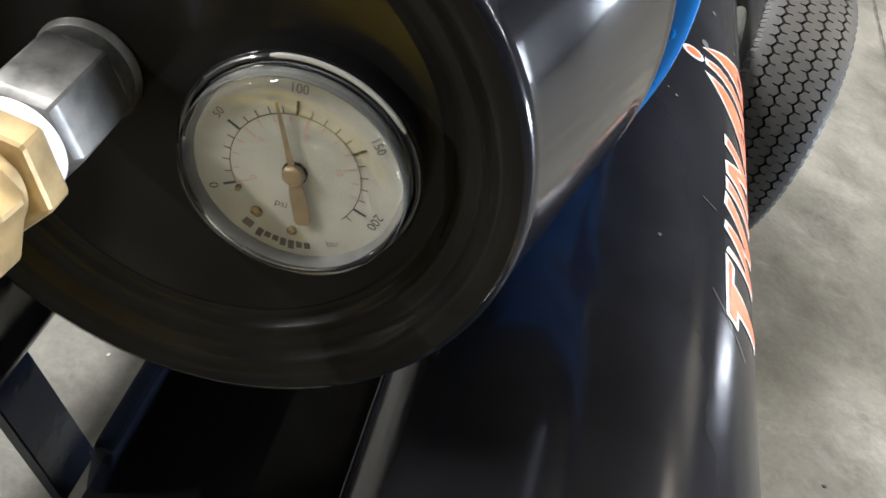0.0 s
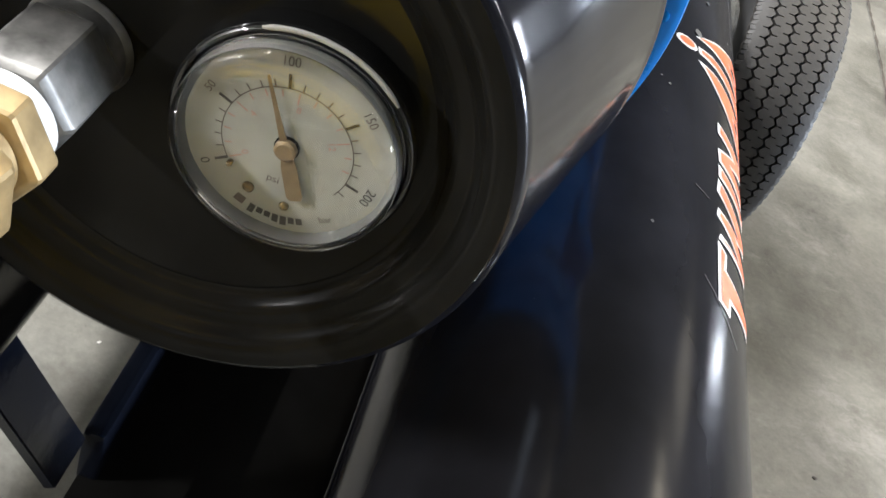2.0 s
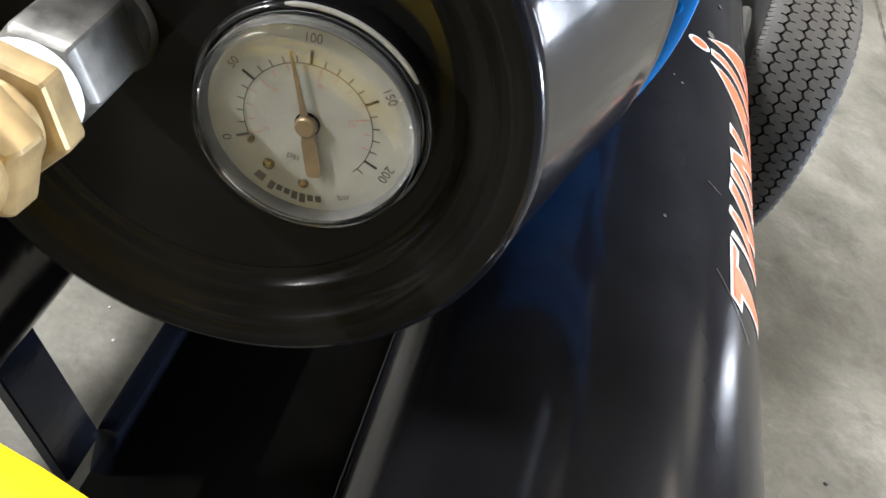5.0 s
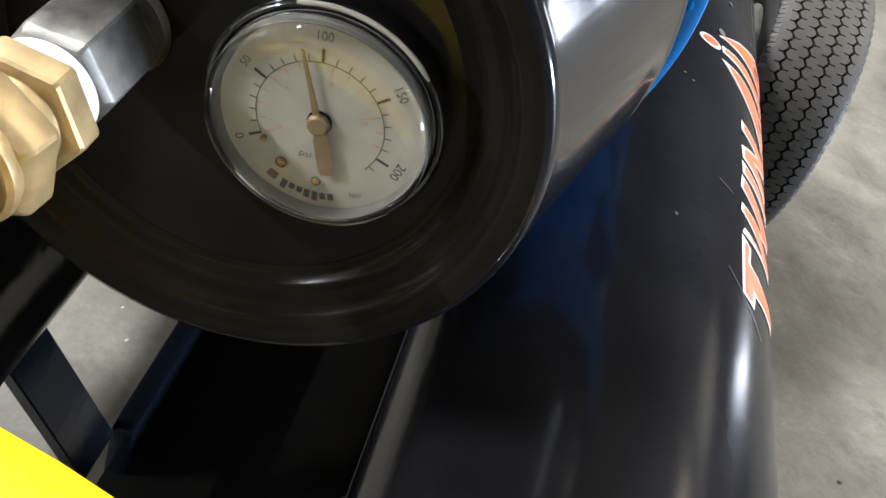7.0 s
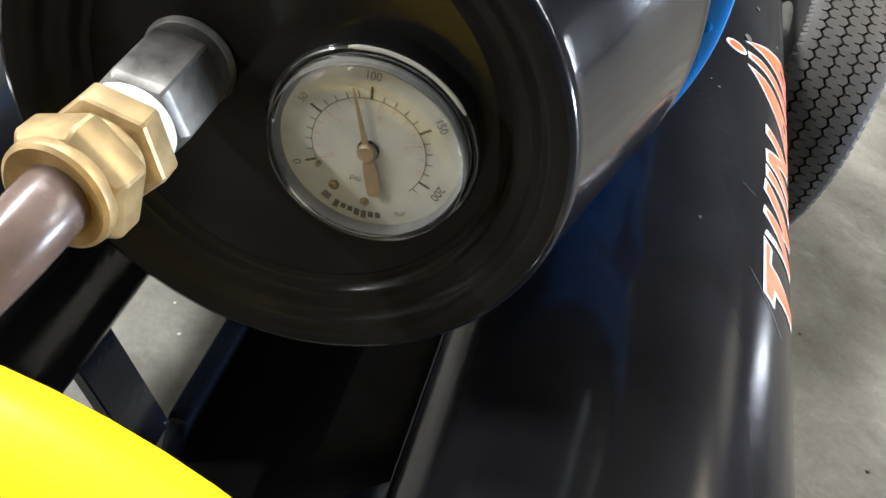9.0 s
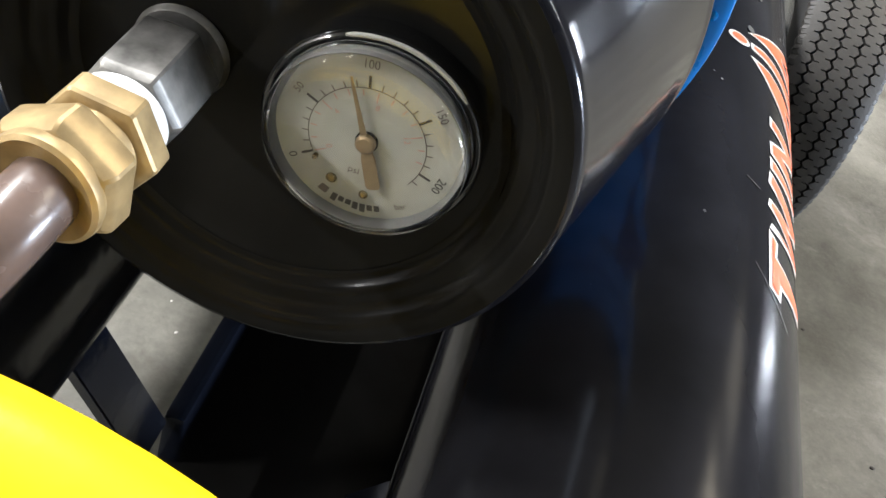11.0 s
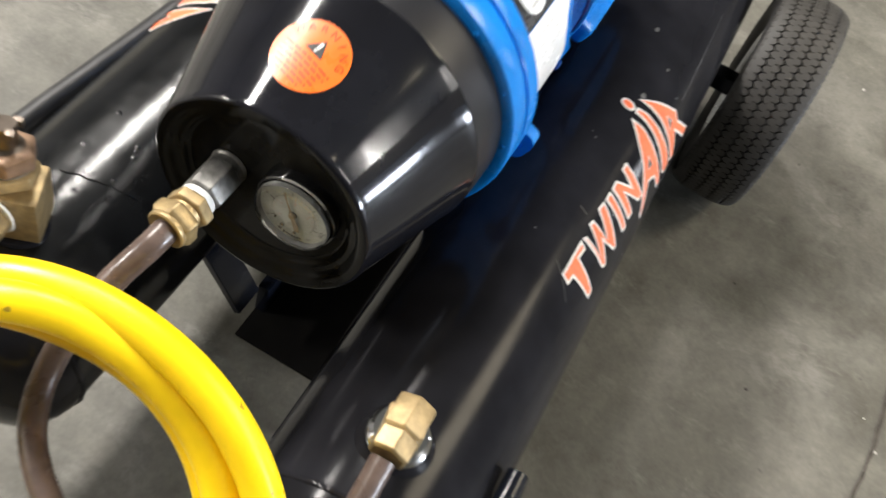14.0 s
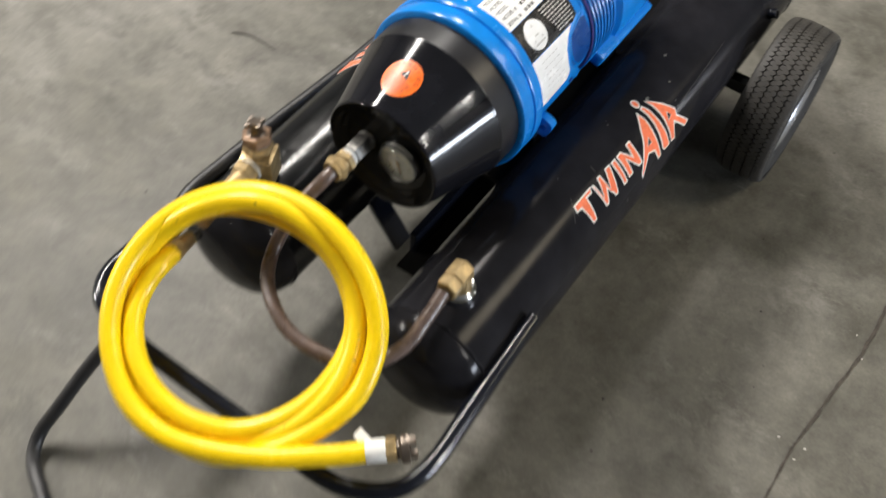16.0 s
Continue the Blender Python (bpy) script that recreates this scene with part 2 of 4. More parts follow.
def frame_to(origin, way, up=(0, 0, 1)):
    """A matrix whose z axis points along way."""
    z = Vector(way).normalized()
    x = Vector(up).cross(z)
    if x.length < 1e-4:
        x = Vector((1, 0, 0)).cross(z)
    x.normalize()
    y = z.cross(x)
    m = Matrix((x, y, z)).transposed().to_4x4()
    m.translation = Vector(origin)
    return m


def lathe(profile, n=64, m=None, closed=False):
    """Turns (radius, height) pairs round the z axis."""
    bm = bmesh.new()
    rings = []
    for r, h in profile:
        if r < 1e-6:
            rings.append([bm.verts.new((0, 0, h))])
        else:
            rings.append([bm.verts.new((r * math.cos(2 * pi * i / n), r * math.sin(2 * pi * i / n), h)) for i in range(n)])
    pairs = list(zip(rings, rings[1:])) + ([(rings[-1], rings[0])] if closed else [])
    for a, b in pairs:
        for i in range(n):
            j = (i + 1) % n
            if len(a) == 1 and len(b) == 1:
                continue
            if len(a) == 1:
                bm.faces.new((a[0], b[j], b[i]))
            elif len(b) == 1:
                bm.faces.new((a[i], a[j], b[0]))
            else:
                bm.faces.new((a[i], a[j], b[j], b[i]))
    bmesh.ops.recalc_face_normals(bm, faces=bm.faces)
    if m:
        bm.transform(m)
    return bm


ALONG_Y = Matrix.Rotation(-pi / 2, 4, "X")    # z of a lathe becomes +y


def lathe_y(profile, x, z, n=64):
    """Turns (radius, y) pairs round a line along y."""
    return lathe(profile, n, Matrix.Translation((x, 0, z)) @ ALONG_Y)


def spline(points, per=10):
    """A smooth line through the points."""
    p = [Vector(q) for q in points]
    p = [2 * p[0] - p[1]] + p + [2 * p[-1] - p[-2]]
    out = []
    for a, b, c, d in zip(p, p[1:], p[2:], p[3:]):
        for i in range(per):
            t = i / per
            out.append(0.5 * (2 * b + (c - a) * t + (2 * a - 5 * b + 4 * c - d) * t * t + (3 * b - a - 3 * c + d) * t ** 3))
    return out + [p[-2]]


def tube(line, radius, n=18, flat=1.0):
    """A round bar along a line, its ends closed. radius: one number or one for each point."""
    bm = bmesh.new()
    line = [Vector(q) for q in line]
    rings, side = [], None
    for i, q in enumerate(line):
        way = (line[min(i + 1, len(line) - 1)] - line[max(i - 1, 0)]).normalized()
        if side is None:
            side = way.orthogonal().normalized()
        side = (side - way * side.dot(way)).normalized()
        other = way.cross(side)
        r = radius[i] if isinstance(radius, (list, tuple)) else radius
        rings.append([bm.verts.new(q + r * (side * math.cos(2 * pi * k / n) + other * math.sin(2 * pi * k / n))) for k in range(n)])
    for a, b in zip(rings, rings[1:]):
        for k in range(n):
            j = (k + 1) % n
            bm.faces.new((a[k], a[j], b[j], b[k]))
    bm.faces.new(rings[0][::-1])
    bm.faces.new(rings[-1])
    return bm


def box(x0, x1, y0, y1, z0, z1, bevel=0.0, seg=2, m=None):
    bm = bmesh.new()
    bmesh.ops.create_cube(bm, size=1, matrix=Matrix.Translation(((x0 + x1) / 2, (y0 + y1) / 2, (z0 + z1) / 2)) @ Matrix.Diagonal((x1 - x0, y1 - y0, z1 - z0, 1)))
    if bevel:
        bmesh.ops.bevel(bm, geom=list(bm.edges), offset=bevel, segments=seg, affect="EDGES", profile=0.7)
    if m:
        bm.transform(m)
    return bm


def hexagon(origin, way, across, length, chamfer=0.12, spin=0.0, sides=6):
    """A hexagon nut whose axis runs along way from origin; across: the distance over its corners."""
    r, c = across / 2, across / 2 * chamfer
    bm = bmesh.new()
    rings = []
    for rad, h in ((r * 0.86, 0), (r, c * 0.6), (r, length - c * 0.6), (r * 0.86, length)):
        rings.append([bm.verts.new((rad * math.cos(2 * pi * i / sides + spin), rad * math.sin(2 * pi * i / sides + spin), h)) for i in range(sides)])
    for a, b in zip(rings, rings[1:]):
        for i in range(sides):
            j = (i + 1) % sides
            bm.faces.new((a[i], a[j], b[j], b[i]))
    bm.faces.new(rings[0][::-1])
    bm.faces.new(rings[-1])
    bmesh.ops.bevel(bm, geom=[e for e in bm.edges], offset=across * 0.018, segments=1, affect="EDGES")
    bm.transform(frame_to(origin, way))
    return bm


def ring_on(origin, way, profile, n=40):
    return lathe(profile, n, frame_to(origin, way))


def join(*parts):
    out = bmesh.new()
    for b in parts:
        me = bpy.data.meshes.new("joined")
        b.to_mesh(me)
        b.free()
        out.from_mesh(me)
        bpy.data.meshes.remove(me)
    return out


def polygon(points):
    """A flat face with the given outline, cut into small triangles so that it can be bent."""
    bm = bmesh.new()
    bm.faces.new([bm.verts.new((u, v, 0)) for u, v in points])
    bm.normal_update()
    bmesh.ops.triangulate(bm, faces=bm.faces)
    return bm


def refine(bm, longest):
    for _ in range(6):
        edges = [e for e in bm.edges if e.calc_length() > longest]
        if not edges:
            break
        bmesh.ops.subdivide_edges(bm, edges=edges, cuts=1)
        bm.normal_update()
        bmesh.ops.triangulate(bm, faces=bm.faces)
    return bm


def grow(points, by):
    """The outline moved outwards by a width."""
    n = len(points)
    area = sum(points[i][0] * points[(i + 1) % n][1] - points[(i + 1) % n][0] * points[i][1] for i in range(n))
    s = 1 if area > 0 else -1
    out = []
    for i in range(n):
        a, b, c = Vector(points[i - 1]), Vector(points[i]), Vector(points[(i + 1) % n])
        n1 = Vector(((b - a).y, -(b - a).x)).normalized() * s
        n2 = Vector(((c - b).y, -(c - b).x)).normalized() * s
        d = (n1 + n2)
        k = by / max(0.35, 1 + n1.dot(n2)) 
        out.append(tuple(b + d * k))
    return out


def on_cylinder(bm, x, z, radius, slope=0.0, y0=0.0):
    """Bends a flat mesh (u along y, v down round the side in units of length) on to a cylinder or cone."""
    for vert in bm.verts:
        u, v, h = vert.co
        r = radius + slope * (u - y0)
        a = v / radius
        vert.co = (x + (r + h) * math.sin(a), u, z + (r + h) * math.cos(a))
    bmesh.ops.recalc_face_normals(bm, faces=bm.faces)
    return bm


def lift(bm, h):
    for vert in bm.verts:
        vert.co.z += h
    return bm


def words(text, size, align="CENTER"):
    """Letters of the built-in font as a flat mesh in u, v, with v pointing down."""
    cu = bpy.data.curves.new("words", "FONT")
    cu.body, cu.size, cu.align_x, cu.align_y = text, size, align, "CENTER"
    ob = bpy.data.objects.new("words", cu)
    scene.collection.objects.link(ob)
    dep = bpy.context.evaluated_depsgraph_get()
    me = bpy.data.meshes.new_from_object(ob.evaluated_get(dep))
    bm = bmesh.new()
    bm.from_mesh(me)
    bpy.data.objects.remove(ob)
    bpy.data.curves.remove(cu)
    bpy.data.meshes.remove(me)
    return bm


# ---------------------------------------------------------------- the hall
X0, X1, Y0, Y1 = -8.0, 8.6, -9.0, 12.0


def slab(name, x0, x1, y0, y1, z0, z1, mat, label, bevel=0.0):
    ob = part(name, box(x0, x1, y0, y1, z0, z1, bevel), mat, scale=1, smooth=False)
    return tagged(ob, label, "setting", kind="structure")


slab("floor", X0 - 0.3, X1 + 9, Y0 - 0.3, Y1 + 0.3, -0.2, 0.0, CONCRETE, "worn grey concrete floor with scuffs and dark stains")
slab("ceiling", X0, X1, Y0, Y1, CEIL, CEIL + 0.2, CEILING_PAINT, "grey painted roof deck over the hall")
slab("wall_west", X0 - 0.2, X0, Y0, Y1, 0.0, CEIL, WALL_PAINT, "plain painted block wall of the hall")
slab("wall_north", X0 - 0.2, X1 + 0.2, Y1, Y1 + 0.2, 0.0, CEIL, WALL_PAINT, "plain painted block wall of the hall")
slab("wall_south", X0 - 0.2, X1 + 0.2, Y0 - 0.2, Y0, 0.0, CEIL, WALL_PAINT, "plain painted block wall of the hall")
DOOR_Y0, DOOR_Y1, DOOR_H = -0.6, 2.6, 2.3
slab("wall_east", X1, X1 + 0.2, Y0, DOOR_Y0, 0.0, CEIL, WALL_PAINT, "plain painted block wall beside the open doorway")
SIDE_Y0, SIDE_Y1, SIDE_H = 8.4, 9.1, 2.1
slab("wall_east", X1, X1 + 0.2, DOOR_Y1, SIDE_Y0, 0.0, CEIL, WALL_PAINT, "plain painted block wall beside the open doorway")
slab("wall_east", X1, X1 + 0.2, SIDE_Y1, Y1, 0.0, CEIL, WALL_PAINT, "plain painted block wall beside the side door")
slab("wall_east", X1, X1 + 0.2, SIDE_Y0, SIDE_Y1, SIDE_H, CEIL, WALL_PAINT, "plain painted block wall over the side door")
slab("wall_east", X1, X1 + 0.2, DOOR_Y0, DOOR_Y1, DOOR_H, CEIL, WALL_PAINT, "plain painted block wall over the open doorway")


def ceiling_light(x, y, sx, sy, turn):
    ob = thing("ceiling_light", x / K, y / K, (CEIL - 0.12) / K, "white strip light fixture hung under the roof deck", "lamp", "ceiling strip lights")
    m = Matrix.Translation((x, y, CEIL)) @ Matrix.Rotation(radians(turn), 4, "Z")
    part("housing", box(-sx / 2, sx / 2, -sy / 2 - 0.05, sy / 2 + 0.05, -0.12, -0.03, 0.01, 2, m), LAMP_WHITE, ob, scale=1)
    for s in (-1, 1):
        part("hanger", box(-0.01, 0.01, s * sy * 0.4 - 0.01, s * sy * 0.4 + 0.01, -0.03, 0.0, 0, 2, m), LAMP_WHITE, ob, scale=1)


for lx, ly, sx, sy, turn, w in LAMPS:
    ceiling_light(lx, ly, sx, sy, turn)


def roof_window(x, y, w, length, turn):
    """Frame bars round a pale pane, over the light that it lets in; it runs aslant to the machine."""
    ob = thing("roof_window", x / K, y / K, (CEIL - 0.02) / K, "pale plastic rooflight set in the dark roof deck", "window", "rooflights in the roof deck")
    m = Matrix.Translation((x, y, CEIL)) @ Matrix.Rotation(radians(turn), 4, "Z")
    hw, hl = w / 2, length / 2
    part("pane", box(-hw, hw, -hl, hl, -0.012, -0.002, 0, 2, m), LAMP_WHITE, ob, scale=1)
    for sgn in (-1, 1):
        part("frame_bar", box(sgn * (hw + 0.03) - 0.03, sgn * (hw + 0.03) + 0.03, -hl, hl, -0.05, -0.001, 0.004, 2, m), LAMP_WHITE, ob, scale=1)
        part("frame_bar", box(-hw - 0.06, hw + 0.06, sgn * (hl + 0.03) - 0.03, sgn * (hl + 0.03) + 0.03, -0.052, -0.001, 0.004, 2, m), LAMP_WHITE, ob, scale=1)


for lx, ly, sx, sy, turn, w in ROOFLIGHTS:
    roof_window(lx, ly, sx, sy, turn)

# ---------------------------------------------------------------- the compressor
machine = thing("air_compressor", 0, 0.65, 0, "black and blue wheeled twin-tank air compressor on concrete floor", "air compressor")


def tank(side):
    x = side * TANK_X
    R = TANK_R
    dome = [(0.0, 0.118), (0.022, 0.1185), (0.045, 0.121), (0.066, 0.127), (0.082, 0.136), (0.093, 0.147), (0.100, 0.160), (0.1035, 0.172), (R, 0.181)]
    back = [(r, 1.50 - y) for r, y in reversed(dome)]
    ob = part("tank", lathe_y([(R, 0.181), (R, 0.20), (R, 0.5), (R, 0.9), (R, 1.319)], x, TANK_Z, 96), TANK_PAINT if side > 0 else TANK_PAINT_ROUGH, machine, "long glossy black steel pressure tank")
    for end in (dome, back):
        part("dished_end", lathe_y(end, x, TANK_Z, 96), TANK_PAINT, ob, "rounded black tank end")
    # rough weld bead round the joint of the dished end
    for yw in (0.182, 1.318):
        bm = lathe_y([(R - 0.001, yw - 0.0035), (R + 0.0016, yw - 0.0022), (R + 0.0024, yw), (R + 0.0016, yw + 0.0022), (R - 0.001, yw + 0.0035)], x, TANK_Z, 180)
        for v in bm.verts:
            k = 1 + 0.010 * noise.noise(v.co * 140)
            v.co.x, v.co.z = x + (v.co.x - x) * k, TANK_Z + (v.co.z - TANK_Z) * k
        part("weld_bead", bm, TANK_PAINT, ob)
    return ob


tank_right, tank_left = tank(1), tank(-1)

# shroud: face, rolled rim, cone, straight band
face_y = 0.322
rim = [(0.0725, face_y), (0.0745, face_y - 0.0003), (0.0762, face_y - 0.0014), (0.0774, 0.3188), (0.0788, 0.3175), (0.0808, 0.3168), (0.0836, 0.3163), (0.0856, 0.3154), (0.0872, 0.3134), (0.0888, 0.3119), (0.0912, 0.3108), (0.0945, 0.3099), (0.0970, 0.3095), (0.0988, 0.3102), (0.1000, 0.3120), (0.1006, 0.3150)]
cone = rim[12:] + [(0.0998 + 0.285 * (y - 0.3137), y) for y in (0.320, 0.34, 0.38, 0.41, 0.427)] + [(0.1332, 0.4300), (0.1340, 0.4315), (0.1344, 0.4335)]
shroud = part("cone_shroud", lathe_y(cone, AX, AZ, 128), CONE_PAINT, machine, "glossy black cone-shaped cast shroud")
part("shroud_band", lathe_y([(0.1344, 0.4335), (0.1348, 0.44), (0.1360, 0.479), (0.1360, 0.486)], AX, AZ, 128), BAND_PAINT, shroud, "satin black band behind the cone")
part("rolled_rim", lathe_y(rim[:13], AX, AZ, 128), FACE_PAINT, shroud, "rolled black rim round the face")
face = part("face_plate", lathe_y([(0.0, face_y), (0.05, face_y), (0.0750, face_y + 0.0003)], AX, AZ, 96), FACE_PAINT, shroud, "recessed glossy black front face")

# blue flange and motor
flange = part("flange_ring", lathe_y([(0.134, 0.4765), (0.1435, 0.4768), (0.1465, 0.4785), (0.1475, 0.482), (0.1475, 0.502), (0.1465, 0.5045), (0.1440, 0.5055), (0.1440, 0.5085), (0.1470, 0.5095), (0.1480, 0.512), (0.1480, 0.527), (0.1465, 0.530), (0.1350, 0.5305)], AX, AZ, 128), BLUE, machine, "bright blue cast flange with a thin joint groove")
rings = []
for i in range(7):
    y = 0.714 + i * 0.0104
    rings += [(0.1255, y), (0.1262, y + 0.0022), (0.1325, y + 0.0032), (0.1332, y + 0.0050), (0.1325, y + 0.0068), (0.1262, y + 0.0080)]
motor = part("motor_body", lathe_y([(0.1255, 0.526), (0.1255, 0.69)] + rings + [(0.1260, 0.795), (0.1370, 0.801), (0.1385, 0.806), (0.1385, 0.905), (0.1360, 0.93), (0.124, 0.955), (0.10, 0.97), (0.0, 0.975)], AX, AZ, 128), BLUE, machine, "bright blue enamelled motor housing with cooling fins")

# dark purple-blue rings in the gaps, the shade between fins put into their colour
for i in range(8):
    y = 0.7125 + i * 0.0104
    part("fin_gap", lathe_y([(0.1250, y - 0.0024), (0.1300, y - 0.0020), (0.1300, y + 0.0020), (0.1250, y + 0.0024)], AX, AZ, 96), FIN_DARK, motor, "dark ring for the shade between the fins")


def patch(outline, radius, thick, x=AX, z=AZ):
    """A plate bent on to a cylinder about the y axis; outline in y and degrees from the top."""
    flat = refine(polygon([(y, radians(a) * radius) for y, a in outline]), 0.012)
    if thick:
        rim_edges = [e for e in flat.edges if e.is_boundary]
        made = bmesh.ops.extrude_edge_only(flat, edges=rim_edges)["geom"]
        for v in made:
            if isinstance(v, bmesh.types.BMVert):
                v.co.z -= thick
    return on_cylinder(flat, x, z, radius)


# cast panel that carries the labels, with its wavy edge
wave = [(0.529, -112), (0.660, -112), (0.690, -92), (0.690, -70), (0.640, -60), (0.640, -35), (0.690, -22), (0.694, 15), (0.692, 45), (0.690, 53), (0.664, 58), (0.643, 62), (0.635, 68), (0.634, 76), (0.640, 84), (0.652, 90), (0.668, 97), (0.668, 104), (0.640, 108), (0.529, 108)]
panel = part("cast_panel", patch(wave, 0.1350, 0.012), BLUE, motor, "raised blue cast panel")
recess = [(0.640, 57), (0.668, 55), (0.700, 60), (0.707, 75), (0.707, 92), (0.690, 97), (0.655, 91), (0.640, 80), (0.636, 68)]
part("recess_plate", patch(recess, 0.1280, 0.003), DEEP_BLUE, motor, "blue recess in the casting, coloured deeper for shade")
edge_line = [(AX + 0.1346 * math.sin(radians(a)), y, AZ + 0.1346 * math.cos(radians(a))) for y, a in wave[7:18]]
part("panel_edge", tube(spline(edge_line, 6), 0.0019, 10), BLUE, panel, "raised rounded edge of the panel")
step_line = [(AX + 0.1300 * math.sin(radians(a)), y + 0.011, AZ + 0.1300 * math.cos(radians(a))) for y, a in wave[8:16]]
part("panel_step", tube(spline(step_line, 6), 0.0016, 10), BLUE, panel, "lower rib beside the panel edge")
part("arrow_mark", patch([(0.842, 57.5), (0.8535, 62.0), (0.8395, 63.5)], 0.1390, 0.0), LABEL_WHITE, motor, "small white arrow sticker")
part("panel_screw", ring_on((AX + 0.1352 * math.sin(radians(97)), 0.640, AZ + 0.1352 * math.cos(radians(97))), (math.sin(radians(97)), 0, math.cos(radians(97))), [(0.0050, -0.002), (0.0048, 0.0022), (0.0036, 0.0032), (0.0, 0.0034)], 14), DEEP_BLUE, panel)
white1 = part("model_label", patch([(0.5405, 2.5), (0.640, 2.5), (0.672, 8), (0.672, 29.6), (0.5405, 29.6)], 0.1356, 0.0004), LABEL_WHITE, motor, "white printed model label")
black = part("maker_label", patch([(0.5405, 30), (0.676, 30), (0.676, 52), (0.662, 54.5), (0.5405, 54.5)], 0.1356, 0.0004), LABEL_BLACK, motor, "black label with a white oval")
white2 = part("notice_label", patch([(0.5405, 55), (0.654, 55), (0.638, 60), (0.627, 67), (0.625, 77), (0.630, 85), (0.622, 91), (0.5405, 93)], 0.1356, 0.0004), LABEL_WHITE, motor, "white notice label with faint print")
part("model_label", patch([(0.5405, -34), (0.640, -34), (0.640, -6), (0.5405, -6)], 0.1356, 0.0004), LABEL_WHITE, motor, "white printed label")


def on_motor(bm, y, deg, h=0.0):
    """Puts flat letters (u along y, v up) on the labels."""
    r = 0.1360
    for v in bm.verts:
        v.co = (y + v.co.x, radians(deg) * r - v.co.y, h)
    return on_cylinder(bm, AX, AZ, r)


def print_bar(y0, y1, deg, w, mat, parent, name="print_bar"):
    r = 0.1360
    part(name, on_motor(polygon([(0, -w / 2), (y1 - y0, -w / 2), (y1 - y0, w / 2), (0, w / 2)]), y0, deg), mat, parent)


for i, t in enumerate(("MODEL", "MODEL", "MODEL", "MODEL #", "SERIAL #")):
    deg = 6.0 + i * 5.0
    part("label_words", on_motor(words(t, 0.0088, "LEFT"), 0.546, deg), INK, white1)
    for k in range(4 if i < 4 else 3):
        y = 0.592 + k * 0.0085 + 0.002 * (i % 2)
        print_bar(y, y + 0.0050, deg, 0.0052, INK, white1)
oval = [(0.578 + 0.0235 * math.cos(2 * pi * k / 28), 42.2 + math.degrees(0.0245 * math.sin(2 * pi * k / 28) / 0.1356)) for k in range(28)]
part("oval_mark", patch(oval, 0.1360, 0.0), LABEL_WHITE, black, "white oval emblem")
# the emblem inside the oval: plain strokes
for pts in ([(-0.012, 0.010), (-0.001, -0.016), (0.001, -0.016), (-0.009, 0.010)], [(0.001, -0.016), (0.003, -0.016), (0.013, 0.010), (0.010, 0.010)], [(-0.014, 0.0125), (0.014, 0.0125), (0.013, 0.0155), (-0.012, 0.0155)], [(-0.004, 0.000), (0.005, 0.000), (0.006, 0.0025), (-0.005, 0.0025)]):
    part("emblem_stroke", on_motor(polygon([(u, -v) for u, v in pts]), 0.578, 42.2, 0.0003), INK_PALE, black)
random.seed(4)
for i in range(9):
    a = 32.5 + i * 2.4
    y = 0.610 + 0.002 * i
    while y < 0.668:
        w = random.uniform(0.003, 0.009)
        print_bar(y, min(y + w, 0.671), a, 0.0024, INK_PALE, black)
        y += w + 0.0025
for i in range(6):
    a = 60.0 + i * 4.6
    y = 0.560 + random.uniform(0, 0.006)
    while y < 0.606:
        w = random.uniform(0.003, 0.008)
        print_bar(y, y + w, a, 0.0018, INK_PALE, white2)
        y += w + 0.004
# feet of the motor
for sgn in (1, -1):
    foot = box(-0.040, 0.016, 0.743, 0.923, -0.016, 0.012, 0.0115, 4)
    a = radians(112)
    foot.transform(Matrix.Translation((AX + 0.136 * math.sin(a), 0, AZ + 0.136 * math.cos(a))) @ Matrix.Rotation(radians(22), 4, "Y"))
    if sgn < 0:
        foot.transform(Matrix.Translation((2 * AX, 0, 0)) @ Matrix.Scale(-1, 4, (1, 0, 0)))
        bmesh.ops.reverse_faces(foot, faces=foot.faces)
    part("motor_foot", foot, BLUE, motor, "blue cast foot of the motor")


# ears on the flange: flat lugs with a bolt hole
def lug(sgn):
    n = 28
    bm = bmesh.new()
    rows = []
    for r_in in (False, True):
        for y in (0.553, 0.568):
            ring = []
            for k in range(n):
                t = 2 * pi * k / n
                if r_in:
                    u, v = 0.0058 * math.cos(t), 0.0058 * math.sin(t) + 0.003
                else:
                    c, d = math.cos(t), math.sin(t)
                    u, v = 0.0185 * math.copysign(abs(c) ** 0.6, c), 0.0165 * math.copysign(abs(d) ** 0.65, d)
                ring.append(bm.verts.new((u, y, v)))
            rows.append(ring)
    o0, o1, i0, i1 = rows
    for k in range(n):
        j = (k + 1) % n
        bm.faces.new((o0[k], o0[j], o1[j], o1[k]))
        bm.faces.new((i0[j], i0[k], i1[k], i1[j]))
        bm.faces.new((o0[j], o0[k], i0[k], i0[j]))
        bm.faces.new((o1[k], o1[j], i1[j], i1[k]))
    bmesh.ops.recalc_face_normals(bm, faces=bm.faces)
    a = radians(sgn * 110.4)
    bm.transform(Matrix.Translation((AX + 0.1475 * math.sin(a), 0, AZ + 0.1475 * math.cos(a))) @ Matrix.Rotation(a, 4, "Y"))
    return bm


for sgn in (1, -1):
    part("flange_ear", lug(sgn), BLUE, flange, "blue cast lug with a bolt hole")
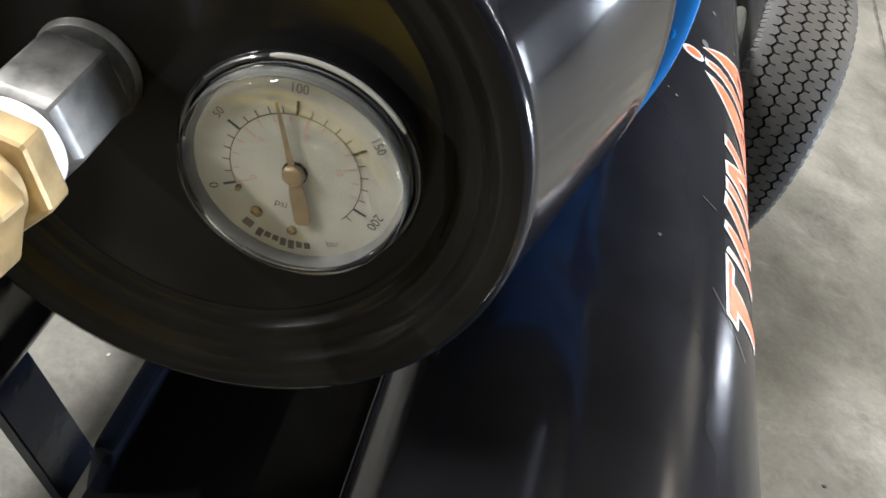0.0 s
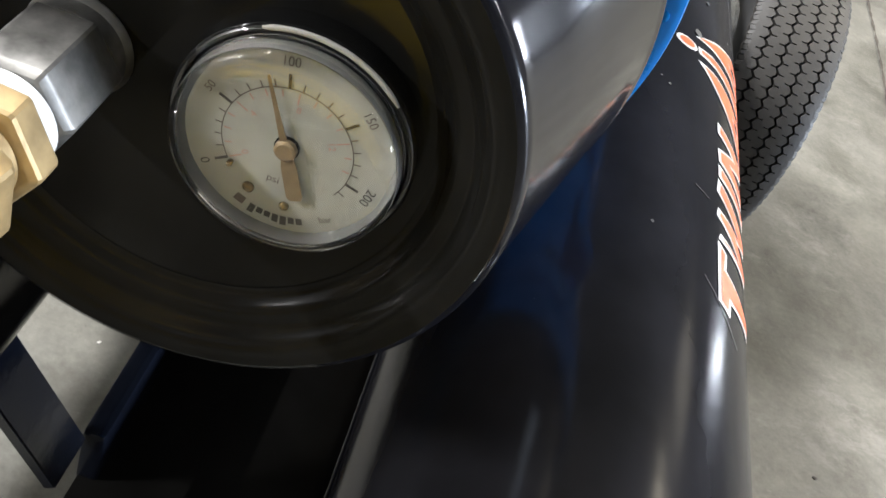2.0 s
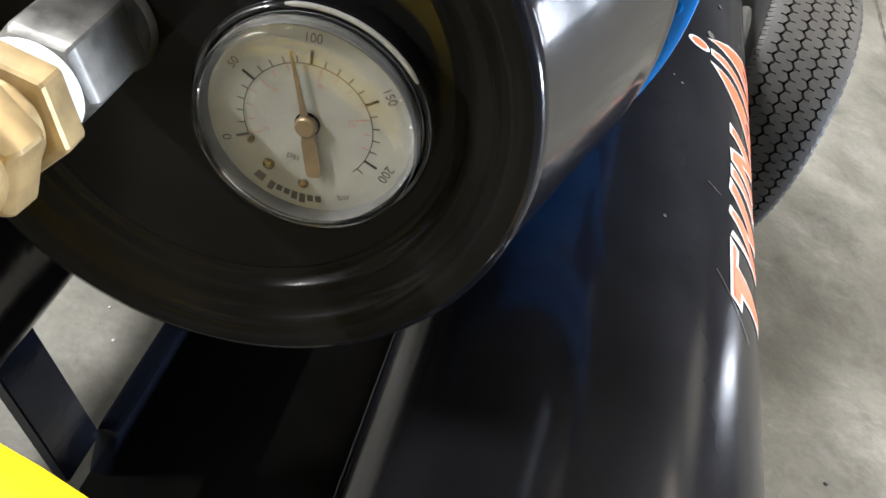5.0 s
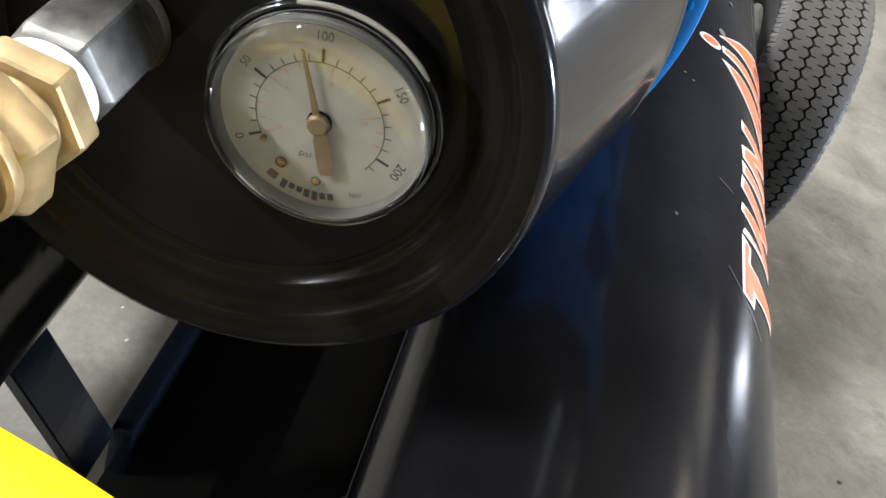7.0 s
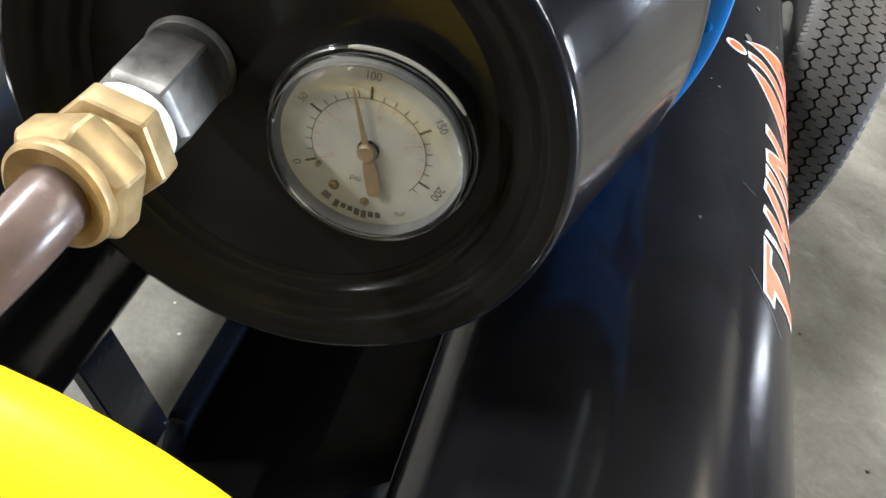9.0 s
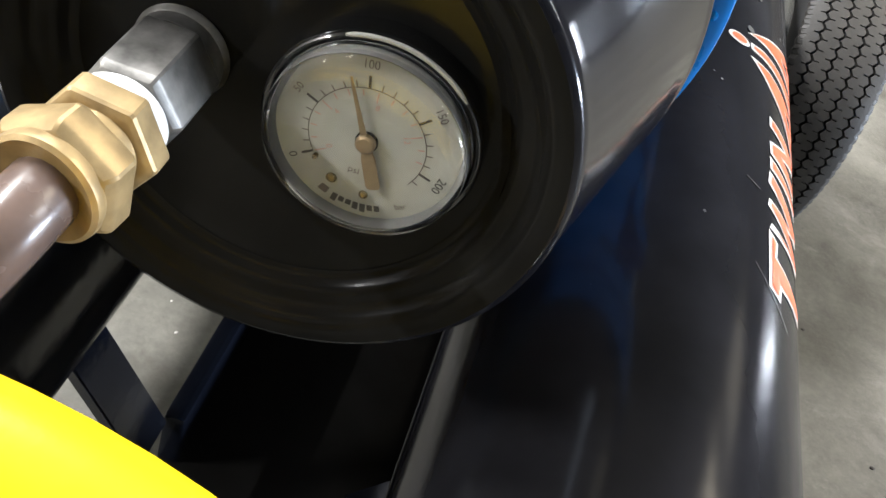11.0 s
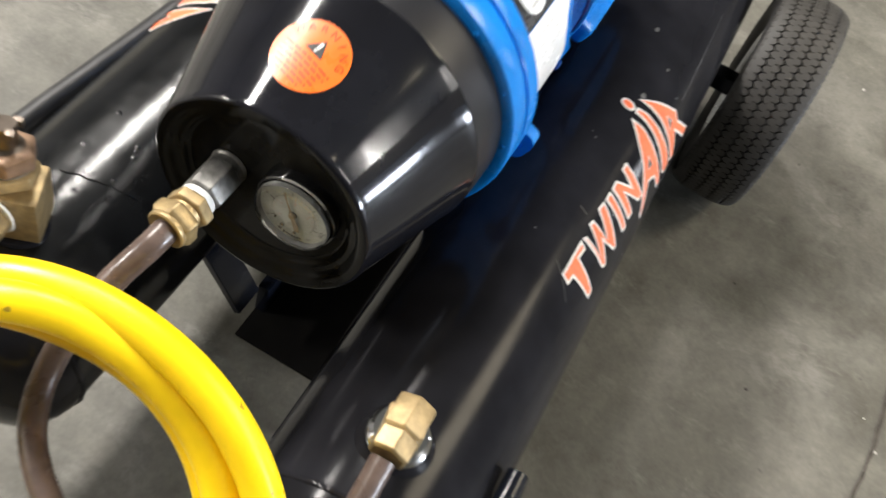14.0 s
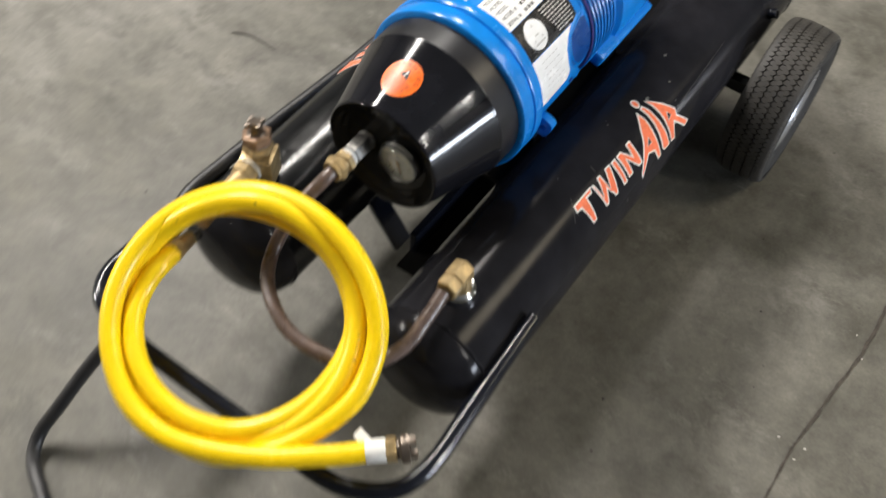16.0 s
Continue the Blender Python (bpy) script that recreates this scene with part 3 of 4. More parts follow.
# raised casting marks on the flange
for k in range(8):
    a = radians(-84 + k * 24)
    m = Matrix.Translation((AX + 0.1395 * math.sin(a), 0.4768, AZ + 0.1395 * math.cos(a))) @ Matrix.Rotation(pi / 2, 4, "X")
    part("flange_screw", lathe([(0.0026, -0.001), (0.0024, 0.0008), (0.0014, 0.0014), (0.0, 0.0014)], 14, m), BLUE, flange)

# warning sticker on the cone
su, sv = 0.3665, radians(-3.0) * 0.1140
SLOPE = 0.285


def on_cone(bm, h=0.0005):
    for v in bm.verts:
        u, w = v.co.x * 0.643 + v.co.y * 0.766, v.co.y * 0.643 - v.co.x * 0.766
        y = su + 0.53 * u + 0.85 * w
        arc = sv + 0.85 * u - 0.53 * w
        r = 0.0998 + SLOPE * (y - 0.3137) + h + v.co.z
        a = arc / 0.1140
        v.co = (AX + r * math.sin(a), y, AZ + r * math.cos(a))
    bmesh.ops.recalc_face_normals(bm, faces=bm.faces)
    return bm


disc = [(0.0305 * math.cos(2 * pi * k / 48), 0.0305 * math.sin(2 * pi * k / 48)) for k in range(48)]
sticker = part("warning_sticker", on_cone(refine(polygon(disc), 0.008)), STICKER, shroud, "round orange warning sticker")
part("warning_triangle", on_cone(refine(polygon([(-0.0085, 0.003), (0.0085, 0.003), (0.0, 0.0165)]), 0.006), 0.0009), INK, sticker, "black warning triangle")
part("warning_mark", on_cone(polygon([(-0.0011, 0.0072), (0.0011, 0.0072), (0.0014, 0.0128), (-0.0014, 0.0128)]), 0.0012), LABEL_WHITE, sticker)
part("warning_mark", on_cone(polygon([(-0.0011, 0.0044), (0.0011, 0.0044), (0.0011, 0.0062), (-0.0011, 0.0062)]), 0.0012), LABEL_WHITE, sticker)
for i, ch in enumerate("WARNING"):
    a = radians(-66 + i * 22)
    bm = words(ch, 0.0088)
    bm.transform(Matrix.Translation((0.0238 * math.sin(a), 0.0238 * math.cos(a), 0)) @ Matrix.Rotation(-a, 4, "Z"))
    part("warning_letter", on_cone(bm, 0.0009), INK_ORANGE, sticker)
for i in range(6):
    v = -0.001 - i * 0.0042
    half = math.sqrt(max(0.0, 0.0265 ** 2 - v * v))
    u = -half * 0.9
    while u < half * 0.85:
        w = random.uniform(0.004, 0.009)
        part("warning_line", on_cone(refine(polygon([(u, v), (min(u + w, half * 0.9), v), (min(u + w, half * 0.9), v - 0.0017), (u, v - 0.0017)]), 0.006), 0.0009), INK_ORANGE, sticker)
        u += w + 0.0018

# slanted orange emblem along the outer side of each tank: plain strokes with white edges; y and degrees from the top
BAR = [(0.498, 28.6), (0.55, 28.7), (0.546, 34.3), (0.531, 33.5), (0.525, 55.2), (0.513, 55.5), (0.508, 36.3), (0.495, 35.4)]
ZIGZAG = [(0.552, 29.1), (0.559, 30.4), (0.561, 46.3), (0.573, 28.2), (0.582, 29.0), (0.583, 45.7), (0.598, 28.5), (0.613, 29.4), (0.595, 56.1), (0.587, 55.6), (0.577, 43.6), (0.565, 55.3), (0.556, 54.3)]
SLASH = [(0.616, 29.8), (0.630, 29.8), (0.627, 56.0), (0.615, 55.5)]
HOOK = [(0.634, 30.2), (0.648, 29.6), (0.664, 41.7), (0.667, 29.6), (0.680, 29.7), (0.680, 55.7), (0.667, 55.1), (0.649, 40.4), (0.648, 54.8), (0.634, 54.7)]
BLADE = [(0.737, 17.9), (0.741, 29.0), (0.7385, 43.2), (0.736, 58.2), (0.735, 70.0), (0.724, 70.5), (0.719, 58.6), (0.702, 55.5), (0.668, 70.4), (0.667, 64.7), (0.686, 52.7), (0.702, 42.6), (0.716, 31.1)]
STROKE = [(0.748, 18.6), (0.757, 18.0), (0.763, 26.4), (0.765, 38.5), (0.767, 53.7), (0.767, 69.7), (0.749, 69.6), (0.743, 65.2), (0.746, 55.5), (0.749, 41.0), (0.750, 28.6)]
FLAG = [(0.769, 16.3), (0.793, 29.6), (0.816, 45.5), (0.812, 51.7), (0.840, 68.7), (0.825, 71.4), (0.798, 55.3), (0.790, 63.1), (0.787, 70.6), (0.773, 69.7), (0.775, 55.1), (0.776, 39.7), (0.773, 26.4)]
EMBLEM = [BAR, ZIGZAG, SLASH, HOOK, BLADE, STROKE, FLAG]
DOT = [(0.7510 + 0.0078 * math.cos(2 * pi * k / 14), 12.3 + 5.4 * math.sin(2 * pi * k / 14)) for k in range(14)]
HOLES = [[(0.719, 43.3), (0.720, 48.9), (0.709, 48.3)], [(0.791, 40.9), (0.796, 46.3), (0.785, 48.7)]]


def emblem(x, side, parent):
    r = TANK_R
    def flat(shape, h, by=0.0):
        pts = [(y, radians(a) * r) for y, a in shape]
        if by:
            pts = grow(pts, by)
        if side < 0:
            pts = [(1.334 - y, -v) for y, v in pts]
        bm = lift(refine(polygon(pts), 0.010), h)
        return on_cylinder(bm, x, TANK_Z, r)
    for shape in EMBLEM + [DOT]:
        edge = part("emblem_edge", flat(shape, 0.0005), DECAL_WHITE, parent, "white outline of the emblem")
        part("emblem_stroke", flat(shape, 0.0009, -0.0029), DECAL_ORANGE, edge, "orange-red emblem stroke")
    for shape in HOLES:
        edge = part("emblem_edge", flat(shape, 0.0012, 0.0010), DECAL_WHITE, parent)
        part("emblem_gap", flat(shape, 0.0015), LABEL_BLACK, edge)


emblem(TANK_X, 1, tank_right)
emblem(-TANK_X, -1, tank_left)
# chipped paint and weld spatter
for x, ob, y, a, r in ((TANK_X, tank_right, 0.891, 4, 0.0030), (TANK_X, tank_right, 0.778, 18.2, 0.0036), (TANK_X, tank_right, 0.827, 40.9, 0.0013), (TANK_X, tank_right, 0.812, 42.5, 0.0009), (TANK_X, tank_right, 0.845, 24, 0.0018), (TANK_X, tank_right, 0.677, 5.3, 0.0011), (TANK_X, tank_right, 0.683, 1.9, 0.0008), (TANK_X, tank_right, 0.5225, 2.1, 0.0010), (TANK_X, tank_right, 0.612, 72, 0.0012), (TANK_X, tank_right, 0.775, 66, 0.0016)):
    blob = [(y + r * (1 + 0.5 * noise.noise((y * 90, k * 0.7, 1))) * math.cos(2 * pi * k / 12) * 1.3, a + math.degrees(r / TANK_R) * (1 + 0.6 * noise.noise((k * 0.9, y * 50, 4))) * math.sin(2 * pi * k / 12)) for k in range(12)]
    part("paint_chip", patch(blob, TANK_R + 0.0006, 0.0, x, TANK_Z), CHIPPED, ob)
for pts in ([(0.5835, 17.7), (0.5810, 24.1), (0.5798, 24.1), (0.5822, 17.7)], [(0.837, 46.4), (1.02, 42.1), (1.02, 42.5), (0.837, 46.9)], [(0.5075, 22.0), (0.4800, 40.0), (0.4788, 40.0), (0.5063, 22.0)]):
    part("scratch", patch(pts, TANK_R + 0.0005, 0.0, TANK_X, TANK_Z), SCRATCH, tank_right, "faint pale scratch in the paint")
random.seed(9)
for i in range(18):
    a, y = radians(random.uniform(-12, 24)), random.uniform(0.29, 0.46)
    r = random.uniform(0.0015, 0.0036)
    m = Matrix.Translation((-TANK_X + TANK_R * math.sin(a), y, TANK_Z + TANK_R * math.cos(a))) @ Matrix.Rotation(a, 4, "Y")
    part("spatter", lathe([(r, -0.0004), (r * 0.8, r * 0.12), (r * 0.4, r * 0.22), (0.0, r * 0.25)], 12, m), TANK_PAINT_ROUGH, tank_left)
seam = [(-TANK_X + (TANK_R + 0.0001) * math.sin(radians(a)), 0.300 + 0.0006 * (a + 10) + 0.002 * noise.noise((a * 0.2, 0, 0)), TANK_Z + (TANK_R + 0.0001) * math.cos(radians(a))) for a in range(-6, 34, 2)]
part("seam_weld", tube(seam, 0.0007, 8), TANK_PAINT_ROUGH, tank_left)

bead = [(TANK_X + (TANK_R + 0.0003) * math.sin(radians(-84)), 0.23 + 0.004 * k, TANK_Z + (TANK_R + 0.0003) * math.cos(radians(-84))) for k in range(80)]
part("seam_weld", tube(bead, [0.0010 + 0.0006 * noise.noise((0, k * 0.8, 0)) for k in range(80)], 8), TANK_PAINT, tank_right)


WHEEL_Y, WHEEL_R = 1.148, 0.170


def wheel(side):
    x0, x1 = 0.3216, 0.4280
    R, yc = WHEEL_R, WHEEL_Y
    xm = (x0 + x1) / 2
    m = Matrix.Translation((side * xm, yc, R)) @ Matrix.Rotation(side * pi / 2, 4, "Y")
    w2 = (x1 - x0) / 2
    hub = part("wheel", lathe([(0.0, -0.036), (0.024, -0.036), (0.026, -0.012), (0.062, -0.006), (0.074, -0.030), (0.090, -0.040), (0.096, -0.042), (0.098, -0.038), (0.094, -0.032), (0.094, 0.032), (0.098, 0.038), (0.096, 0.042), (0.090, 0.040), (0.074, 0.030), (0.062, 0.006), (0.026, 0.012), (0.024, 0.036), (0.0, 0.036)], 72, m), RIM_PAINT, machine, "bright pressed steel wheel with a worn tyre")
    part("tyre", lathe([(0.092, -0.037), (0.100, -0.0450), (0.122, -0.0500), (0.142, -0.0505), (0.154, -0.0478), (0.1605, -0.040), (0.1625, 0.0), (0.1605, 0.040), (0.154, 0.0478), (0.142, 0.0505), (0.122, 0.0500), (0.100, 0.0450), (0.092, 0.037), (0.090, 0.0)], 120, m, closed=True), TYRE_DARK, hub, "black rubber tyre carcass, darkened for shade in the grooves")
    edges = [-0.0515, -0.0315, -0.0105, 0.0105, 0.0315, 0.0515]
    teeth, gap, amp, slot = 92, 0.0016, 0.0017, 0.0007

    def top(t):
        return R - 0.0095 * (abs(t) / w2) ** 3.0

    for i in range(5):
        bm = bmesh.new()
        rings = []
        for k in range(teeth * 2):
            # each zigzag corner carries a short slot that runs into the rib
            for off, deep in ((-slot, 0), (-slot * 0.5, 1), (slot * 0.5, 1), (slot, 0)):
                a = pi * k / teeth + off / R
                way = 1 if k % 2 else -1
                lo = edges[i] + gap + way * amp * (1 if i else 0.35)
                hi = edges[i + 1] - gap + way * amp * (1 if i < 4 else 0.35)
                span = hi - lo
                row = [(lo, 0.0), (lo + span * 0.27, 0.0), (lo + span * 0.29, 0.0), (lo + span * 0.71, 0.0), (lo + span * 0.73, 0.0), (hi, 0.0)]
                cut = 0.0022 if deep else 0.0
                drop = [0.0] * 6
                if way > 0 and i:
                    drop[0] = drop[1] = cut
                if way < 0 and i < 4:
                    drop[4] = drop[5] = cut
                if i == 0:
                    drop[0] = 0.0022 + cut * 0.6
                if i == 4:
                    drop[5] = 0.0022 + cut * 0.6
                prof = [(top(lo) - 0.0085, lo)] + [(top(h) - d, h) for (h, z), d in zip(row, drop)] + [(top(hi) - 0.0085, hi)]
                rings.append([bm.verts.new((r * math.cos(a), r * math.sin(a), h)) for r, h in prof])
        n = len(rings)
        for k in range(n):
            a, b = rings[k], rings[(k + 1) % n]
            for j in range(len(a) - 1):
                bm.faces.new((a[j], b[j], b[j + 1], a[j + 1]))
        bmesh.ops.recalc_face_normals(bm, faces=bm.faces)
        bm.transform(m)
        part("tread_rib", bm, TYRE, hub, crease=25)
    return hub


wheel(1)
wheel(-1)
part("axle", box(-0.335, 0.335, WHEEL_Y - 0.014, WHEEL_Y + 0.014, WHEEL_R - 0.014, WHEEL_R + 0.014, 0.003), FRAME_PAINT, machine, "black square steel axle bar")
for s in (-1, 1):
    part("axle_block", box(s * 0.2 - 0.05, s * 0.2 + 0.05, WHEEL_Y - 0.028, WHEEL_Y + 0.028, 0.156, 0.20, 0.003), FRAME_PAINT, machine)
part("drain_stub", ring_on((0.284, 1.195, 0.322), (0.9, 0, 0.42), [(0.010, 0), (0.010, 0.018), (0.0065, 0.018), (0.0065, 0.006), (0.0, 0.006)], 20), FRAME_PAINT, machine)

# skid channel on the floor, its dark front plate standing in for shade, flat straps up to the tanks, saddles under the
# motor
skid = part("skid_shade_plate", box(-0.074, 0.150, 0.441, 1.0, 0.0, 0.005, 0.001), SKID_PAINT, machine, "dull black steel channel on the floor, its plate standing in for shade")
for x, w in ((-0.0675, 0.0085), (0.147, 0.006)):
    part("channel_lip", box(x - w, x + w, 0.487, 1.0, 0.0, 0.060, 0.0058, 4), FRAME_PAINT, skid)
for s in (-1, 1):
    bar = [(s * 0.205, 0.172), (s * 0.170, 0.172), (s * 0.155, 0.160), (s * 0.079, 0.050), (s * 0.071, 0.056), (s * 0.148, 0.168), (s * 0.166, 0.181), (s * 0.205, 0.181)]
    bm = bmesh.new()
    a = [bm.verts.new((x, 0.441, z)) for x, z in bar]
    b = [bm.verts.new((x, 0.485, z)) for x, z in bar]
    for i in range(8):
        bm.faces.new((a[i], a[(i + 1) % 8], b[(i + 1) % 8], b[i]))
    bm.faces.new(a)
    bm.faces.new(b[::-1])
    bmesh.ops.recalc_face_normals(bm, faces=bm.faces)
    bmesh.ops.bevel(bm, geom=list(bm.edges), offset=0.0012, segments=2, affect="EDGES")
    part("strap", bm, FRAME_PAINT, machine, "flat black steel strap")
    blob = [(s * (0.0815 + 0.0012 * k), 0.487 - 0.0045 * k, 0.0595 + 0.0012 * k) for k in range(5)]
    part("weld", tube(blob, [0.002, 0.0042, 0.0052, 0.0040, 0.0015], 10), CHIPPED, machine, "lumpy grey weld on the strap")
part("base_plate", box(-0.112, 0.112, 0.52, 1.30, 0.296, 0.304, 0.002), SKID_PAINT, machine, "dull black steel plate between the tanks")
for y in (0.62, 0.86):
    part("saddle", box(-0.105, 0.105, y - 0.025, y + 0.025, 0.338, 0.362, 0.004), FRAME_PAINT, machine)

# handle: a bent tube in front, its ends flattened on the tanks
hl = [(0.2920, 0.303, 0.337), (0.2932, 0.25, 0.330), (0.2945, 0.18, 0.3205), (0.2965, 0.10, 0.3095), (0.2978, 0.05, 0.303), (0.2940, 0.010, 0.300), (0.2830, -0.022, 0.299), (0.2620, -0.046, 0.299), (0.2320, -0.064, 0.299), (0.190, -0.076, 0.299), (0.10, -0.077, 0.299)]
hr = [(-0.10, -0.077, 0.299), (-0.19, -0.074, 0.302), (-0.235, -0.068, 0.308), (-0.270, -0.056, 0.312), (-0.290, -0.033, 0.314), (-0.299, -0.004, 0.315), (-0.300, 0.04, 0.315), (-0.2975, 0.10, 0.318), (-0.2945, 0.18, 0.324), (-0.2932, 0.25, 0.330)]
line = spline(hl + hr, 8)
girth = [0.0105 + 0.003 * min(1.0, 4.0 * min(k, len(line) - 1 - k) / len(line) * 2.2) for k in range(len(line))]
part("handle", tube(line, girth), FRAME_PAINT, machine, "bent black tube handle")

# outlet on the face: zinc coupling, tape, brass nuts, brown tube
outlet = part("coupling", join(ring_on((-0.0412, 0.3225, 0.500), (0, -1, 0), [(0.0, 0), (0.0160, 0), (0.0168, 0.0014), (0.0163, 0.003), (0.0156, 0.004), (0.0156, 0.010), (0.0, 0.010)], 48), hexagon((-0.0412, 0.3148, 0.500), (0, -1, 0), 0.0352, 0.0330, 0.25, 0.052)), ZINC, machine, "stained zinc-plated steel coupling", crease=22)
part("thread_tape", ring_on((-0.0412, 0.2815, 0.500), (0, -1, 0), [(0.0, 0), (0.0144, 0.0006), (0.0152, 0.0018), (0.0150, 0.0034), (0.0155, 0.0046), (0.0150, 0.0066), (0.0, 0.0066)]), TAPE, outlet, "white thread tape")
part("brass_hex", hexagon((-0.0412, 0.2748, 0.500), (0, -1, 0), 0.0385, 0.0118, 0.12, -0.052), BRASS, outlet, crease=22)
part("hex_neck", ring_on((-0.0414, 0.2640, 0.500), (-0.1, -1, 0), [(0.0, 0), (0.0140, 0), (0.0138, 0.006), (0.0, 0.006)], 40), BRASS, outlet)
nut = part("compression_nut", hexagon((-0.0417, 0.2592, 0.500), (-0.1, -1, 0), 0.0415, 0.0150, 0.25, 0.52), BRASS, outlet, crease=22)
part("nut_collar", ring_on((-0.0431, 0.2452, 0.500), (-0.1, -1, 0), [(0.0, 0), (0.0168, 0), (0.0175, 0.0020), (0.0172, 0.0042), (0.0158, 0.0052), (0.0120, 0.0032), (0.0, 0.003)], 48), BRASS, nut)
part("transfer_tube", tube(spline([(0.185, 0.207, 0.427), (0.186, 0.165, 0.412), (0.183, 0.120, 0.395), (0.160, 0.075, 0.385), (0.115, 0.048, 0.382), (0.05, 0.039, 0.386), (-0.002, 0.054, 0.392), (-0.050, 0.090, 0.398), (-0.070, 0.138, 0.418), (-0.060, 0.190, 0.466), (-0.0462, 0.224, 0.494), (-0.0428, 0.250, 0.500)], 10), 0.0108), BROWN, machine, "brown nylon air tube")
elbow = part("elbow", join(hexagon((0.185, 0.247, 0.404), (0, 0, 1), 0.040, 0.024, 0.1, 0.2), hexagon((0.186, 0.263, 0.429), (0, -1, -0.06), 0.038, 0.032, 0.25, 0.52)), BRASS, machine, "worn brass elbow", crease=22)
part("elbow_nut", hexagon((0.186, 0.232, 0.4275), (0, -1, -0.06), 0.037, 0.022, 0.2, 0.42), BRASS, elbow, crease=22)
bung = part("tank_bung", ring_on((0.185, 0.247, 0.376), (0, 0, 1), [(0.036, 0), (0.034, 0.006), (0.030, 0.009), (0.028, 0.013), (0.0, 0.013)]), TANK_PAINT, machine, "black welded bung")
part("reducer", ring_on((0.185, 0.247, 0.391), (0, 0, 1), [(0.0275, -0.003), (0.0285, 0.002), (0.0270, 0.005), (0.0235, 0.007), (0.0255, 0.009), (0.0225, 0.0115), (0.0235, 0.0135), (0.0, 0.0138)]), CHROME, bung, "bright plated reducer")

# outlet valve on the other tank
vd = Vector((-0.14, 0.16, 1)).normalized()
valve = part("outlet_valve", box(-0.026, 0.026, -0.022, 0.022, -0.028, 0.026, 0.004, 2, Matrix.Translation((-0.190, 0.237, 0.420)) @ Matrix.Rotation(radians(24), 4, "Z")), BRASS, machine, "worn brass outlet valve")
part("valve_neck", ring_on((-0.188, 0.237, 0.380), (0, 0, 1), [(0.026, 0), (0.024, 0.008), (0.018, 0.010), (0.018, 0.02), (0.0, 0.02)]), TANK_PAINT, valve)
at = Vector((-0.193, 0.240, 0.444))
part("bonnet_nut", hexagon(at, vd, 0.050, 0.014, 0.15, 0.2), BRASS, valve, crease=22)
part("bonnet_washer", ring_on(at + vd * 0.0135, vd, [(0.0, 0), (0.0195, 0), (0.0200, 0.002), (0.0, 0.003)]), ZINC, valve)
part("gland_nut", hexagon(at + vd * 0.016, vd, 0.050, 0.019, 0.15, 0.5), COPPER, valve, crease=22)
stem = part("valve_stem", ring_on(at + vd * 0.034, vd, [(0.0150, 0), (0.0150, 0.0015), (0.0112, 0.003), (0.0100, 0.014), (0.0115, 0.019), (0.0105, 0.022), (0.0, 0.022)]), NICKEL, valve, "dull nickel valve stem")
for k in range(4):
    a = k * pi / 2 + 0.4
    side = vd.orthogonal().normalized()
    q = at + vd * 0.053 + (side * math.cos(a) + vd.cross(side) * math.sin(a)) * 0.0128
    part("stem_lug", box(-0.0036, 0.0036, -0.0030, 0.0030, -0.004, 0.0030, 0.0010, 2, Matrix.Translation(q) @ Matrix.Rotation(a, 4, "Z")), NICKEL, stem)
od = (Vector((-0.172, 0.07, 0.434)) - Vector((-0.192, 0.215, 0.426))).normalized()
o0 = Vector((-0.192, 0.216, 0.426))
part("outlet_tape", ring_on(o0, od, [(0.0, 0.002), (0.0205, 0.002), (0.0222, 0.0035), (0.0212, 0.0052), (0.0, 0.0052)]), TAPE, valve, "white thread tape")
part("outlet_hex", hexagon(o0 + od * 0.005, od, 0.044, 0.020, 0.2, 0.2), BRASS, valve, crease=22)
part("outlet_nipple", ring_on(o0 + od * 0.024, od, [(0.0160, 0), (0.0160, 0.03), (0.0125, 0.036), (0.0125, 0.105), (0.0, 0.105)]), BRASS, valve)

# gauge: case, flange, clear cap, dial with its print, needle
gx, gz = 0.0265, 0.5038
gauge = part("pressure_gauge", lathe_y([(0.0, 0.3228), (0.0348, 0.3228), (0.0350, 0.3160), (0.0340, 0.3135), (0.0326, 0.3128), (0.0322, 0.3118), (0.0312, 0.3112), (0.0, 0.3112)], gx, gz, 96), CONE_PAINT, machine, "round pressure gauge in a black case")
part("gauge_flange", lathe_y([(0.0338, 0.3128), (0.0346, 0.3116), (0.0356, 0.3114), (0.0364, 0.3121), (0.0367, 0.3134), (0.0367, 0.3226)], gx, gz, 96), GLOSS_BLACK, gauge, "glossy black flange ring")
cap = [(0.0, 0.3004), (0.0150, 0.3006), (0.0260, 0.3010), (0.0300, 0.3014), (0.0318, 0.3022), (0.0329, 0.3035), (0.0334, 0.3055), (0.0336, 0.3090), (0.0337, 0.3120),
       (0.0325, 0.3120), (0.0322, 0.3090), (0.0318, 0.3060), (0.0310, 0.3045), (0.0295, 0.3037), (0.0260, 0.3032), (0.0150, 0.3028), (0.0, 0.3026)]
lens = part("lens", lathe_y(cap, gx, gz, 96), CLEAR_RIM, gauge, "clear moulded plastic lens cap with a rounded edge")
lens.visible_shadow = False
arc = [(gx + 0.0360 * math.sin(radians(a)), 0.3113, gz + 0.0360 * math.cos(radians(a))) for a in range(-26, 46, 2)]
part("gasket", tube(arc, [0.0004, 0.0006] + [0.0008] * (len(arc) - 5) + [0.0007, 0.0006, 0.0004], 8), GASKET, gauge, "pale strip of gasket showing at the rim")
DIAL_Y = 0.3105
dial = part("dial", lathe_y([(0.0, DIAL_Y), (0.0306, DIAL_Y), (0.0308, DIAL_Y + 0.0004), (0.0, DIAL_Y + 0.0004)], gx, gz, 96), DIAL, gauge, "cream printed dial")
